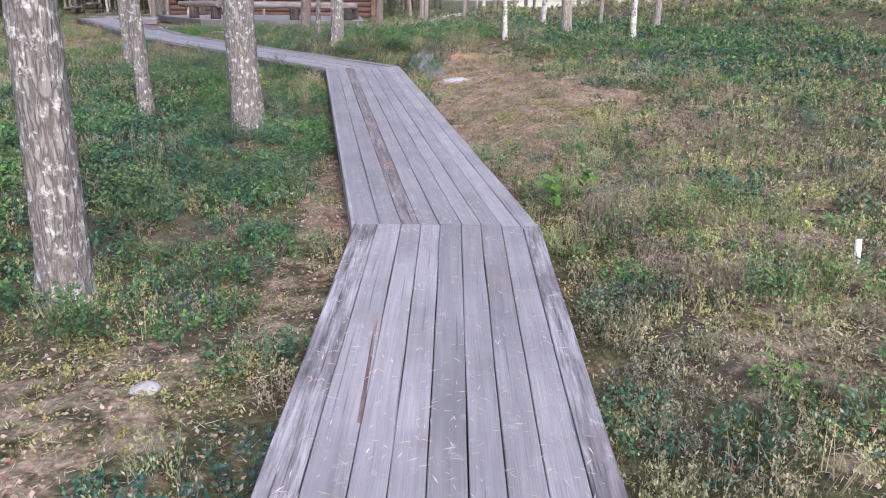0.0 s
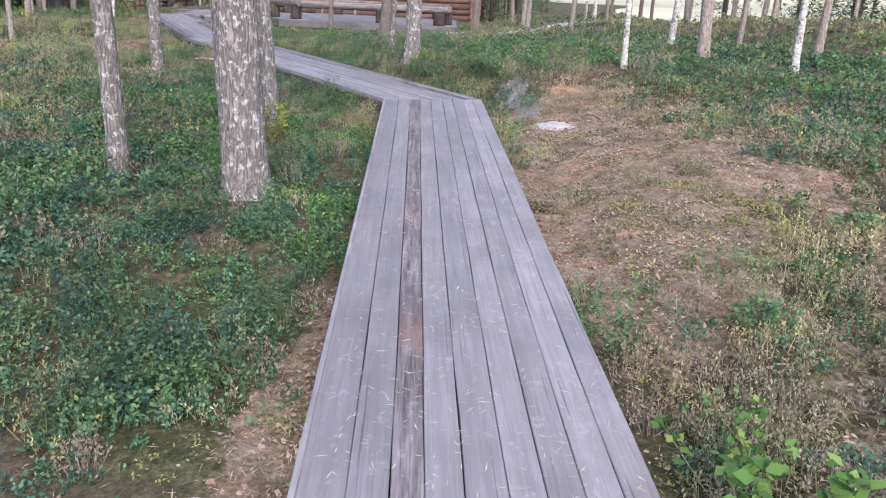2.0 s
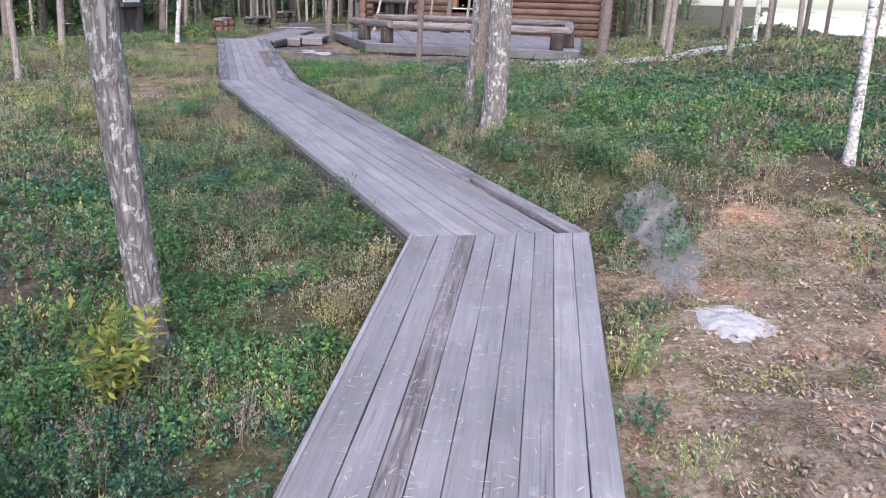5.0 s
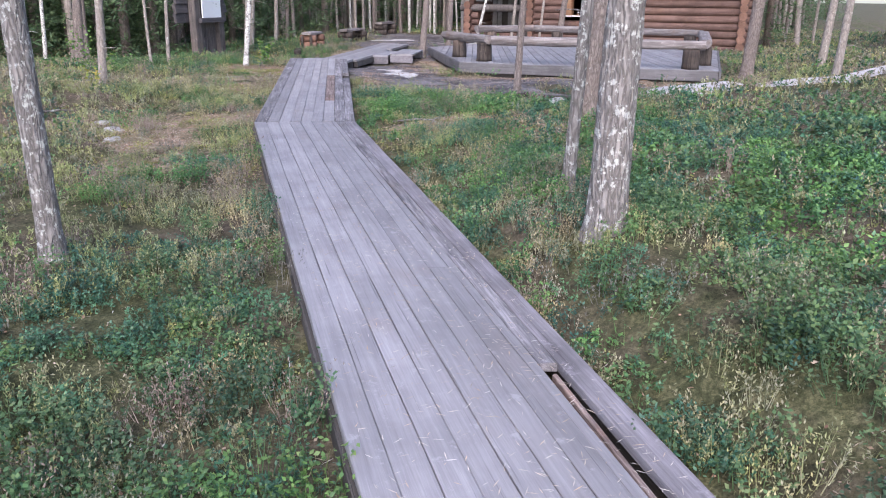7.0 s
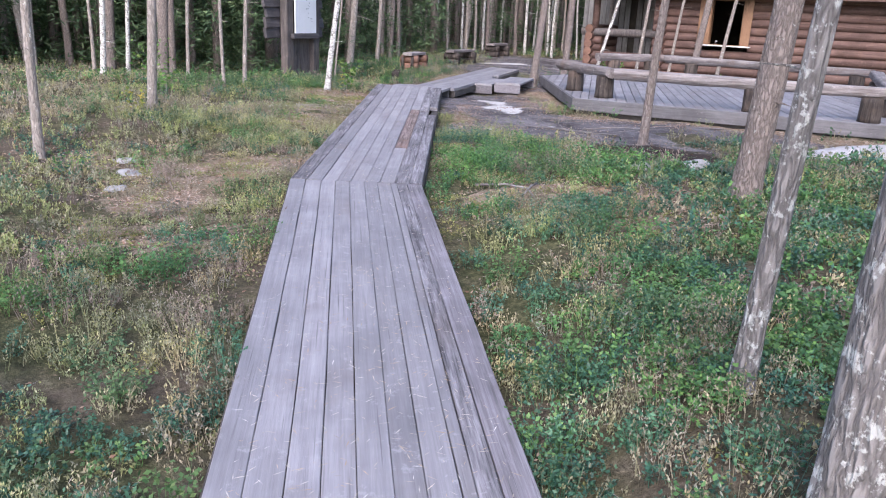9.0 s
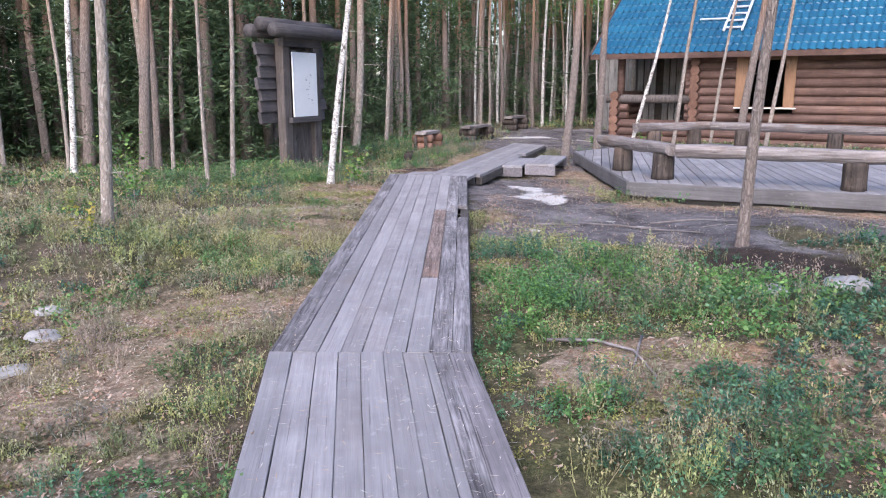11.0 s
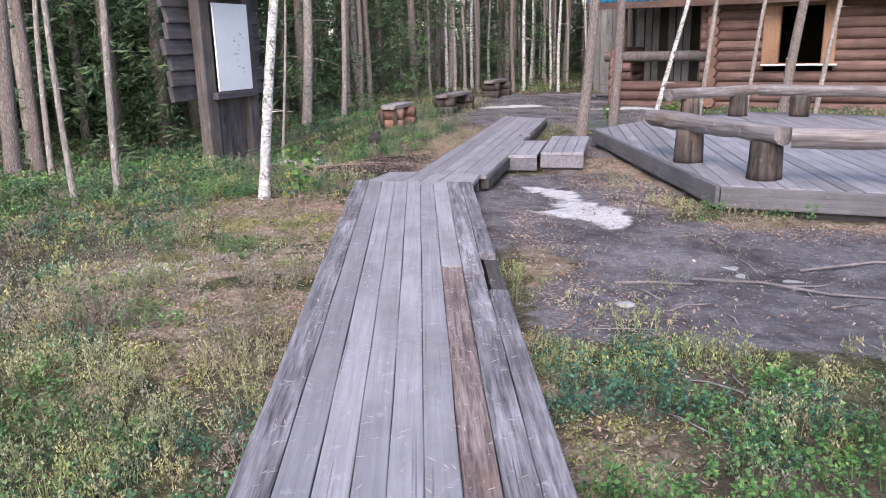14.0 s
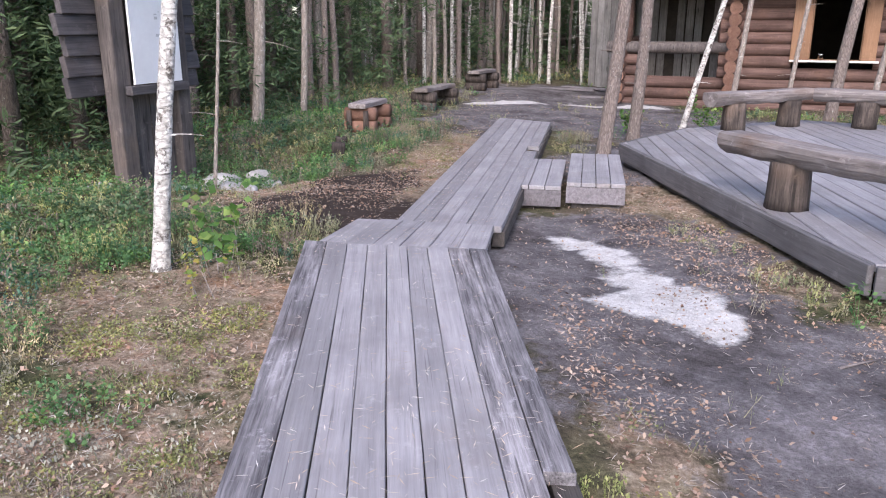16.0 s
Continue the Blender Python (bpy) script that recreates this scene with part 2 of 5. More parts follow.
def plain_material(name, a, b, scale=6.0, rough=0.8, bump_height=0.004, metal=0.0, detail=6):
    m, nt, bsdf = nodes_of(name)
    co = coords(nt)
    n = noise_tex(nt, co, scale, detail, 0.65)
    n2 = noise_tex(nt, co, scale * 7, 4, 0.6)
    v = math_node(nt, "ADD", math_node(nt, "MULTIPLY", n.outputs[0], 0.65), math_node(nt, "MULTIPLY", n2.outputs[0], 0.35))
    nt.links.new(ramp(nt, v, [(0.32, a), (0.66, b)]).outputs[0], bsdf.inputs["Base Color"])
    bsdf.inputs["Roughness"].default_value = rough
    bsdf.inputs["Metallic"].default_value = metal
    if bump_height:
        bump(nt, bsdf, v, 0.6, bump_height)
    return m


PLANK = wood_material("weathered_plank", (0.215, 0.204, 0.212), (0.35, 0.333, 0.345), (0.17, 0.125, 0.10), 0.3, rough=0.58, varied=0.38, gloss=0.55)
PLANK_ROUGH = wood_material("split_grey_plank", (0.07, 0.065, 0.07), (0.39, 0.37, 0.385), (0.13, 0.10, 0.085), 0.3, along=(1.0, 13, 13), contrast=1.25)
PLANK_ROTTEN = wood_material("rotten_plank", (0.09, 0.062, 0.054), (0.36, 0.285, 0.255), (0.36, 0.205, 0.145), 0.55, along=(1.4, 20, 20), contrast=1.6)
PLANK_WORN = wood_material("worn_rough_plank", (0.105, 0.09, 0.09), (0.36, 0.33, 0.335), (0.30, 0.18, 0.135), 0.45, along=(1.1, 16, 16), contrast=1.4)
PLANK_DARK = wood_material("dark_plank", (0.11, 0.10, 0.105), (0.30, 0.28, 0.30), None)
BEAM = wood_material("dark_beam", (0.045, 0.04, 0.038), (0.13, 0.115, 0.105), None)
FASCIA = wood_material("grey_fascia_board", (0.10, 0.095, 0.098), (0.20, 0.19, 0.195), None)
BENCH_WOOD = wood_material("silvered_log", (0.12, 0.10, 0.094), (0.37, 0.335, 0.325), (0.16, 0.095, 0.06), 0.45, along=(0.5, 9, 9))
POST_WOOD = wood_material("debarked_post", (0.022, 0.018, 0.016), (0.125, 0.10, 0.086), (0.19, 0.125, 0.085), 0.35, along=(9, 9, 0.6), contrast=1.5)
CABIN_LOG = wood_material("cabin_log", (0.08, 0.046, 0.038), (0.215, 0.135, 0.112), (0.23, 0.13, 0.09), 0.4, along=(0.4, 7, 7))
LOG_END = wood_material("log_end", (0.17, 0.088, 0.062), (0.28, 0.165, 0.12), None, along=(7, 7, 7))
CASING = wood_material("window_casing", (0.24, 0.13, 0.072), (0.34, 0.20, 0.12), None, rough=0.5, along=(9, 9, 0.6))
GREY_BOARD = wood_material("grey_upright_board", (0.16, 0.155, 0.15), (0.34, 0.33, 0.32), None, along=(12, 12, 0.6))
SIGN_WOOD = wood_material("tarred_sign_wood", (0.045, 0.042, 0.046), (0.135, 0.122, 0.125), (0.15, 0.11, 0.09), 0.2, along=(0.6, 12, 12))
SIGN_POST = wood_material("sign_post_wood", (0.05, 0.044, 0.044), (0.18, 0.155, 0.145), (0.2, 0.15, 0.115), 0.4, along=(12, 12, 0.6))
PINE_BARK = bark_material("pine_bark", (0.065, 0.056, 0.052), (0.30, 0.275, 0.26), (0.55, 0.55, 0.52), 0.555, (12, 12, 2.6), (0.36, 0.2, 0.12), 0.012)
PINE_DARK = bark_material("dark_pine_bark", (0.085, 0.068, 0.06), (0.30, 0.25, 0.225), (0.5, 0.5, 0.46), 0.62, (14, 14, 4), (0.36, 0.2, 0.12), 0.012)
THIN_BARK = bark_material("thin_trunk_bark", (0.14, 0.12, 0.105), (0.36, 0.315, 0.28), (0.55, 0.55, 0.51), 0.6, (8, 8, 3), (0.33, 0.18, 0.10), 0.008)
BIRCH_BARK = bark_material("birch_bark", (0.10, 0.09, 0.08), (0.66, 0.64, 0.60), (0.80, 0.79, 0.76), 0.56, (4, 4, 9), None, 0.004, True)
ROCK = plain_material("granite", (0.20, 0.195, 0.19), (0.46, 0.45, 0.43), 5, 0.85, 0.01)
SLAB = plain_material("worn_rock_slab", (0.26, 0.25, 0.245), (0.52, 0.5, 0.49), 9, 0.85, 0.02)
SLAB_DARK = plain_material("dark_worn_rock", (0.10, 0.095, 0.093), (0.25, 0.235, 0.23), 9, 0.9, 0.02)
BILBERRY = leaf_material("bilberry_leaf", [(0.06, 0.145, 0.05), (0.085, 0.195, 0.065), (0.115, 0.25, 0.08), (0.18, 0.32, 0.11)], [(0.06, 0.12, 0.06), (0.085, 0.155, 0.07), (0.115, 0.19, 0.085), (0.17, 0.22, 0.11)], tone=True)
LINGON = leaf_material("lingonberry_leaf", [(0.035, 0.095, 0.062), (0.05, 0.13, 0.08), (0.07, 0.165, 0.095), (0.11, 0.21, 0.13)], None, rough=0.42, through=0.12, tone=True)
HEATHER = leaf_material("heather_twig", [(0.17, 0.15, 0.10), (0.24, 0.215, 0.145), (0.32, 0.285, 0.2), (0.38, 0.345, 0.265)], [(0.17, 0.22, 0.09), (0.24, 0.29, 0.115), (0.32, 0.355, 0.15), (0.38, 0.39, 0.22)], 0.7, 0.8, 0.15, tone=True)
GRASS = leaf_material("dry_grass", [(0.13, 0.18, 0.06), (0.19, 0.23, 0.085), (0.27, 0.27, 0.13), (0.34, 0.31, 0.2)], None, rough=0.7, through=0.25)
YELLOW_LEAF = leaf_material("yellowing_leaf", [(0.13, 0.21, 0.05), (0.22, 0.28, 0.06), (0.35, 0.35, 0.08), (0.44, 0.33, 0.08)], None)
FRESH_LEAF = leaf_material("fresh_leaf", [(0.06, 0.15, 0.035), (0.10, 0.22, 0.05), (0.16, 0.30, 0.07), (0.27, 0.36, 0.10)], None)
MOSS = leaf_material("moss_and_herbs", [(0.16, 0.175, 0.065), (0.21, 0.225, 0.085), (0.27, 0.275, 0.11), (0.30, 0.285, 0.15)], None, rough=0.9, through=0.1, tone=True)
WITHERED = leaf_material("withered_heather", [(0.20, 0.155, 0.125), (0.26, 0.205, 0.17), (0.33, 0.265, 0.225), (0.23, 0.19, 0.14)], None, rough=0.9, through=0.1)
NEEDLES = leaf_material("conifer_needles", [(0.045, 0.085, 0.043), (0.07, 0.12, 0.056), (0.095, 0.155, 0.07), (0.14, 0.195, 0.088)], None, rough=0.6, through=0.15)
FALLEN = leaf_material("fallen_leaf", [(0.15, 0.085, 0.055), (0.30, 0.19, 0.125), (0.42, 0.33, 0.25), (0.29, 0.165, 0.11), (0.42, 0.35, 0.285)], None, rough=0.8, through=0.0)
PALE_NEEDLE = leaf_material("fallen_needle", [(0.36, 0.31, 0.27), (0.52, 0.48, 0.43), (0.5, 0.36, 0.24), (0.66, 0.62, 0.58)], None, rough=0.7, through=0.0)
LICHEN = leaf_material("reindeer_lichen", [(0.27, 0.27, 0.21), (0.37, 0.36, 0.285), (0.46, 0.445, 0.36), (0.33, 0.29, 0.205)], None, rough=0.9, through=0.1)
PANEL_WHITE = plain_material("white_panel", (0.74, 0.75, 0.77), (0.82, 0.83, 0.84), 3, 0.45, 0.0)
PANEL_INK = plain_material("grey_print", (0.42, 0.44, 0.45), (0.55, 0.56, 0.57), 20, 0.6, 0.0)
SILL_WHITE = plain_material("white_sill", (0.7, 0.7, 0.68), (0.8, 0.8, 0.78), 8, 0.5, 0.001)
LADDER_PAINT = plain_material("white_ladder_paint", (0.62, 0.63, 0.65), (0.78, 0.79, 0.8), 10, 0.5, 0.001)
# Near-black board colour: the shade of the unlit insides is put into it.
DARK_INSIDE = plain_material("shade_dark_boards", (0.03, 0.026, 0.022), (0.07, 0.06, 0.05), 4, 0.9, 0.004)


def roof_material():
    m, nt, bsdf = nodes_of("blue_metal_tile")
    n = noise_tex(nt, coords(nt), 1.4, 5, 0.6)
    n2 = noise_tex(nt, coords(nt), 30, 4, 0.6)
    c = ramp(nt, n.outputs[0], [(0.3, (0.006, 0.075, 0.15)), (0.7, (0.014, 0.125, 0.215))]).outputs[0]
    c = mix(nt, ramp(nt, n2.outputs[0], [(0.6, (0, 0, 0)), (0.75, (0.35, 0.35, 0.35))]).outputs[0], c, (0.05, 0.11, 0.14))
    nt.links.new(c, bsdf.inputs["Base Color"])
    bsdf.inputs["Roughness"].default_value = 0.35
    return m


def glass_material():
    m, nt, bsdf = nodes_of("window_glass")
    bsdf.inputs["Base Color"].default_value = (0.9, 0.95, 0.95, 1)
    bsdf.inputs["Roughness"].default_value = 0.03
    bsdf.inputs["Transmission Weight"].default_value = 1.0
    bsdf.inputs["IOR"].default_value = 1.45
    return m


def water_material():
    m, nt, bsdf = nodes_of("lake_water")
    n = noise_tex(nt, coords(nt, (0.6, 1.6, 1)), 1.2, 4, 0.6)
    nt.links.new(ramp(nt, n.outputs[0], [(0.3, (0.05, 0.06, 0.06)), (0.7, (0.09, 0.1, 0.1))]).outputs[0], bsdf.inputs["Base Color"])
    bsdf.inputs["Roughness"].default_value = 0.06
    bump(nt, bsdf, n.outputs[0], 0.25, 0.01)
    return m


ROOF_BLUE, GLASS, WATER = roof_material(), glass_material(), water_material()


def ground_material():
    m, nt, bsdf = nodes_of("forest_floor")
    co = coords(nt)
    big = noise_tex(nt, co, 0.9, 5, 0.65)
    mid = noise_tex(nt, co, 7, 6, 0.7)
    fine = noise_tex(nt, co, 42, 5, 0.75)
    zone = nt.nodes.new("ShaderNodeAttribute")
    zone.attribute_name = "zone"
    sep = nt.nodes.new("ShaderNodeSeparateColor")
    nt.links.new(zone.outputs["Color"], sep.inputs[0])
    grain = math_node(nt, "ADD", math_node(nt, "MULTIPLY", mid.outputs[0], 0.5), math_node(nt, "MULTIPLY", fine.outputs[0], 0.5))
    moss = ramp(nt, grain, [(0.36, (0.022, 0.026, 0.014)), (0.5, (0.075, 0.078, 0.038)), (0.62, (0.18, 0.17, 0.09))]).outputs[0]
    brown = ramp(nt, grain, [(0.32, (0.04, 0.032, 0.024)), (0.5, (0.11, 0.088, 0.064)), (0.66, (0.21, 0.17, 0.13))]).outputs[0]
    base = mix(nt, ramp(nt, big.outputs[0], [(0.42, (0, 0, 0)), (0.6, (1, 1, 1))]).outputs[0], moss, brown)
    tint = ramp(nt, noise_tex(nt, co, 2.3, 4, 0.65).outputs[0], [(0.4, (0.75, 0.8, 0.72)), (0.55, (1, 1, 1)), (0.68, (1.25, 1.0, 0.85))]).outputs[0]
    litter = ramp(nt, grain, [(0.3, (0.065, 0.046, 0.034)), (0.46, (0.20, 0.148, 0.105)), (0.58, (0.37, 0.29, 0.22)), (0.7, (0.55, 0.47, 0.38))]).outputs[0]
    litter = mix(nt, 1.0, litter, tint, "MULTIPLY")
    soil = ramp(nt, grain, [(0.3, (0.055, 0.05, 0.05)), (0.52, (0.145, 0.133, 0.136)), (0.7, (0.28, 0.262, 0.268))]).outputs[0]
    soil = mix(nt, 1.0, soil, ramp(nt, noise_tex(nt, co, 1.5, 5, 0.7).outputs[0], [(0.36, (0.5, 0.48, 0.47)), (0.52, (1, 1, 1)), (0.66, (1.3, 1.3, 1.3))]).outputs[0], "MULTIPLY")
    pale = ramp(nt, grain, [(0.3, (0.30, 0.28, 0.26)), (0.55, (0.60, 0.585, 0.57)), (0.7, (0.74, 0.73, 0.72))]).outputs[0]

    def mask(channel, lo=0.42, hi=0.6):
        v = math_node(nt, "ADD", channel, math_node(nt, "MULTIPLY", math_node(nt, "SUBTRACT", mid.outputs[0], 0.5), 0.9))
        return ramp(nt, v, [(lo, (0, 0, 0)), (hi, (1, 1, 1))]).outputs[0]

    col = mix(nt, mask(sep.outputs[0]), base, litter)
    col = mix(nt, mask(sep.outputs[1]), col, soil)
    humus = ramp(nt, grain, [(0.3, (0.02, 0.016, 0.014)), (0.55, (0.055, 0.042, 0.036)), (0.7, (0.12, 0.09, 0.07))]).outputs[0]
    col = mix(nt, mask(zone.outputs["Alpha"]), col, humus)
    col = mix(nt, mask(sep.outputs[2], 0.42, 0.66), col, pale)
    nt.links.new(col, bsdf.inputs["Base Color"])
    bsdf.inputs["Roughness"].default_value = 0.95
    bsdf.inputs["Specular IOR Level"].default_value = 0.1
    bump(nt, bsdf, grain, 0.9, 0.03)
    return m


GROUND_MAT = ground_material()

# ---- plan ----
# Boardwalk joints: left end, right end, height of the boards.
J0 = ((0.06, -3.2), (1.16, -3.1), -0.06)
J1 = ((-0.546, 3.95), (0.546, 4.05), 0.25)
J2 = ((-2.333, 10.60), (-1.386, 11.20), 0.566)
J3 = ((-7.689, 15.625), (-6.816, 16.327), 0.72)
J4 = ((-12.12, 21.20), (-11.08, 21.68), 0.89)
J5 = ((-12.10, 22.06), (-11.42, 22.44), 0.82)
J6 = ((-14.96, 28.41), (-14.03, 28.35), 0.785)
DECK_LINE = [(0.61, -3.15, -0.06), (0.0, 4.0, 0.25), (-1.86, 10.9, 0.566), (-7.25, 15.98, 0.72), (-11.6, 21.44, 0.89), (-11.9, 22.2, 0.82), (-14.5, 28.4, 0.785)]
PLATFORM_Z = 0.86
PLATFORM = [(-9.12, 22.80), (-12.15, 26.50), (-11.95, 28.3), (-10.9, 30.15), (-5.8, 30.0), (-4.45, 23.95)]
# Heights of the ground at places in the plan.
HEIGHTS = [
    (-1.9, 3.1, 0.0), (1.5, 2.5, 0.12), (1.2, 5.0, 0.25), (-1.6, 5.5, 0.1), (-2.4, 7.6, 0.2), (-3.8, 7.9, 0.2), (-0.3, 7.8, 0.36), (0.9, 9.4, 0.62),
    (-0.5, 10.3, 0.47), (-6.0, 12.05, 0.43), (-4.4, 10.5, 0.33), (-2.86, 13.6, 0.80), (0.13, 12.7, 0.93), (0.8, 15.7, 1.03), (-3.4, 14.3, 0.74),
    (-4.65, 17.9, 0.72), (-6.8, 20.55, 0.64), (-12.1, 16.95, 0.68), (-9.5, 15.0, 0.5), (-14.2, 20.0, 0.70), (-12.5, 20.5, 0.78), (-10.0, 22.0, 0.62),
    (-12.3, 24.2, 0.58), (-16.9, 23.2, 0.2), (-17.0, 24.2, 0.22), (4.0, 23.0, 1.44), (8.0, 21.0, 1.46), (15.0, 22.0, 1.5), (0.5, 25.0, 1.15), (4.0, 35.0, 0.6), (12.0, 36.0, 0.6), (-9.0, 23.5, 0.6), (-14.4, 21.6, 0.76), (-16.0, 27.0, 0.74), (-18.0, 33.0, 0.74), (-15.0, 34.0, 0.5), (-8.0, 33.0, 0.55), (-5.0, 25.0, 0.62),
]
# Bare places in the plan: x, y, half width, half depth, turn in degrees.
# Brown mossy litter.
BROWN = [(-8.6, 19.7, 0.8, 0.35, 128), (-5.9, 17.1, 0.7, 0.5, 30), (-1.7, 1.8, 1.7, 1.0, 15), (-0.75, 3.4, 0.3, 1.0, 5)]
# Places where bright bilberry takes over from the dark lingonberry.
SUNNY = [(-16.0, 22.5, 5.0, 5.0, 0), (-6.9, 18.4, 1.3, 1.4, 30)]
LITTER = [(-0.9, 5.0, 0.2, 1.3, 12), (0.0, 9.6, 1.0, 2.4, 12), (0.4, 7.2, 0.7, 1.5, 0), (1.2, 8.4, 0.9, 0.5, -30), (-8.9, 16.3, 0.9, 0.55, 40), (-8.6, 15.0, 0.55, 0.7, 40), (-11.5, 18.8, 0.95, 0.5, 40), (-10.6, 18.5, 0.8, 0.4, 40), 
          (-6.0, 16.9, 0.5, 0.5, 30), (-12.1, 20.3, 0.8, 0.8, 0), (-13.7, 25.3, 0.9, 2.4, 20), (-9.6, 20.4, 1.5, 0.14, 128), (-6.6, 23.0, 2.8, 0.5, 14), (-10.9, 24.3, 2.4, 0.5, 129), (-14.3, 23.3, 0.9, 0.9, 0), (-14.0, 22.1, 0.5, 0.6, 0)]
GREEN = [(-1.9, 13.1, 1.2, 1.3, 30), (-7.1, 18.4, 1.1, 1.3, 30), (3.0, 14.5, 3.0, 4.0, 0), (-3.2, 5.5, 2.4, 4.2, 5), (-1.5, 16.5, 3.6, 3.4, 30), (-4.5, 10.7, 1.5, 1.8, 30), (-5.9, 18.6, 1.2, 1.1, 30), (-17.5, 24.5, 3.2, 4.5, 20), (-14.5, 20.2, 1.6, 1.6, 0), (-1.3, 5.2, 0.7, 2.4, 12)]
HUMUS = [(-13.2, 22.75, 0.95, 0.85, 0), (-14.0, 23.9, 0.6, 1.2, 20), (-6.2, 19.9, 0.9, 0.6, 0)]
SOIL = [(-8.5, 20.4, 1.2, 0.7, -40), (-8.9, 19.7, 0.6, 0.35, 128), (-9.5, 21.5, 1.8, 1.0, -20), (-8.0, 20.9, 1.7, 0.9, -10), (-10.9, 23.0, 1.2, 1.2, 0), (-6.8, 22.2, 2.2, 0.7, 10), 
        (-15.6, 30.2, 1.5, 2.8, 20), (-16.9, 34.2, 2.3, 3.0, 15), (-12.6, 30.0, 1.3, 2.0, 0), (-14.9, 31.8, 2.4, 2.4, 0), (-12.2, 26.6, 0.9, 1.6, 10), (-13.6, 29.6, 1.2, 1.4, 0)]
PALE = [(-11.15, 23.12, 0.36, 0.17, -25), (-10.75, 22.85, 0.34, 0.2, -40), (-10.42, 22.5, 0.3, 0.22, -50), (-10.1, 22.2, 0.26, 0.26, 0), (-10.2, 21.92, 0.32, 0.17, 0), (-9.85, 21.92, 0.28, 0.18, -20), (-16.6, 31.6, 0.9, 0.35, 50), (-15.2, 33.4, 1.2, 0.3, 20), (6.0, 37, 3.0, 3.4, 20), (14, 35, 5, 3.4, -10)]
# Thin mossy heath with litter showing through.
THIN = [(-11.2, 19.9, 0.9, 0.9, 40), (-10.2, 18.2, 1.2, 0.6, 45), (0.6, 8.2, 0.35, 2.6, 10), (1.9, 5.0, 1.2, 4.5, 0), (1.6, 10.5, 1.2, 2.0, 20), (-5.4, 17.0, 1.3, 1.1, 30), (-7.6, 14.4, 1.0, 0.9, 40), (-8.3, 18.4, 1.6, 0.4, 128), (-9.3, 20.3, 1.8, 0.25, 128), (-9.6, 15.6, 1.8, 1.2, 40), (-13.4, 19.8, 1.2, 0.9, 0)]
LICHENS = [(-11.8, 18.6, 1.4, 0.6, 45), (-9.75, 15.2, 0.7, 0.2, 40), (-11.6, 19.0, 0.5, 0.2, 40), (-12.9, 18.3, 0.4, 0.3, 0)]


def spots(x, y, some):
    """How far inside the nearest of some bare places: 1 in the middle, 0 at half as far again as its edge."""
    best = np.zeros_like(x)
    wave = 0.16 * np.sin(2.1 * x + 1.3 * y) * np.sin(1.7 * y - 2.6 * x + 1) + 0.14 * np.sin(5.3 * x - 2.2 * y) * np.sin(4.4 * y + 1.9 * x) + 0.1 * np.sin(11 * x + 5 * y) * np.sin(9 * y - 6 * x)
    for cx, cy, rx, ry, turn in some:
        c, s = math.cos(radians(turn)), math.sin(radians(turn))
        u, v = ((x - cx) * c + (y - cy) * s) / rx, (-(x - cx) * s + (y - cy) * c) / ry
        best = np.maximum(best, np.clip(1.5 - np.sqrt(u * u + v * v) + wave, 0, 1))
    return best


def litter_at(x, y):
    return np.maximum(spots(x, y, LITTER), 0.52 * np.maximum(spots(x, y, THIN), spots(x, y, BROWN)))


def deck_near(x, y):
    """Distance from the boardwalk's middle line, and the height of its boards there."""
    far, high = np.full_like(x, 1e9), np.zeros_like(x)
    for (ax, ay, az), (bx, by, bz) in zip(DECK_LINE, DECK_LINE[1:]):
        ux, uy = bx - ax, by - ay
        t = np.clip(((x - ax) * ux + (y - ay) * uy) / (ux * ux + uy * uy), 0, 1)
        d = np.hypot(x - ax - t * ux, y - ay - t * uy)
        high = np.where(d < far, az + t * (bz - az), high)
        far = np.minimum(far, d)
    return far, high


def inside(x, y, ring, grow=0.0):
    ok = np.ones(x.shape, dtype=bool)
    for (ax, ay), (bx, by) in zip(ring, ring[1:] + ring[:1]):
        ux, uy = bx - ax, by - ay
        n = math.hypot(ux, uy)
        ok &= ((x - ax) * uy - (y - ay) * ux) / n > -grow
    return ok


if not inside(np.array([-8.0]), np.array([27.0]), PLATFORM)[0]:
    PLATFORM = PLATFORM[::-1]


def lake(x, y):
    """1 out on the lake, 0 on dry land."""
    shore = 47 + 1.2 * np.sin(0.23 * x) - 0.25 * np.clip(x, -5, 40)
    u = np.clip(np.minimum((y - shore) / 6.0, (x + 5.0 + 1.5 * np.sin(0.2 * y)) / 5.0), 0, 1)
    return u * u * (3 - 2 * u)


def ground_z(x, y):
    x, y = np.asarray(x, float), np.asarray(y, float)
    total, weight = np.zeros_like(x), np.zeros_like(x)
    for hx, hy, hz in HEIGHTS:
        w = 1.0 / ((x - hx) ** 2 + (y - hy) ** 2 + 0.8) ** 1.7
        total, weight = total + w * hz, weight + w
    z = total / weight
    z = z + 0.035 * np.sin(1.7 * x + 0.6 * y) * np.cos(1.3 * y - 0.4 * x) + 0.02 * np.sin(3.9 * x - 1.1) * np.sin(3.3 * y + 0.5)
    z = z + 0.5 * np.exp(-(((x + 0.9) / 2.2) ** 2 + ((y - 43) / 3.0) ** 2)) - 2.2 * lake(x, y)
    d, high = deck_near(x, y)
    w = np.clip((1.35 - d) / 0.75, 0, 1)
    w = w * w * (3 - 2 * w)
    z = z * (1 - w) + np.minimum(z, high - 0.15) * w
    return np.where(d < 0.9, np.minimum(z, high - 0.13), z)


def spot_z(x, y):
    return float(ground_z(np.array([x]), np.array([y]))[0])


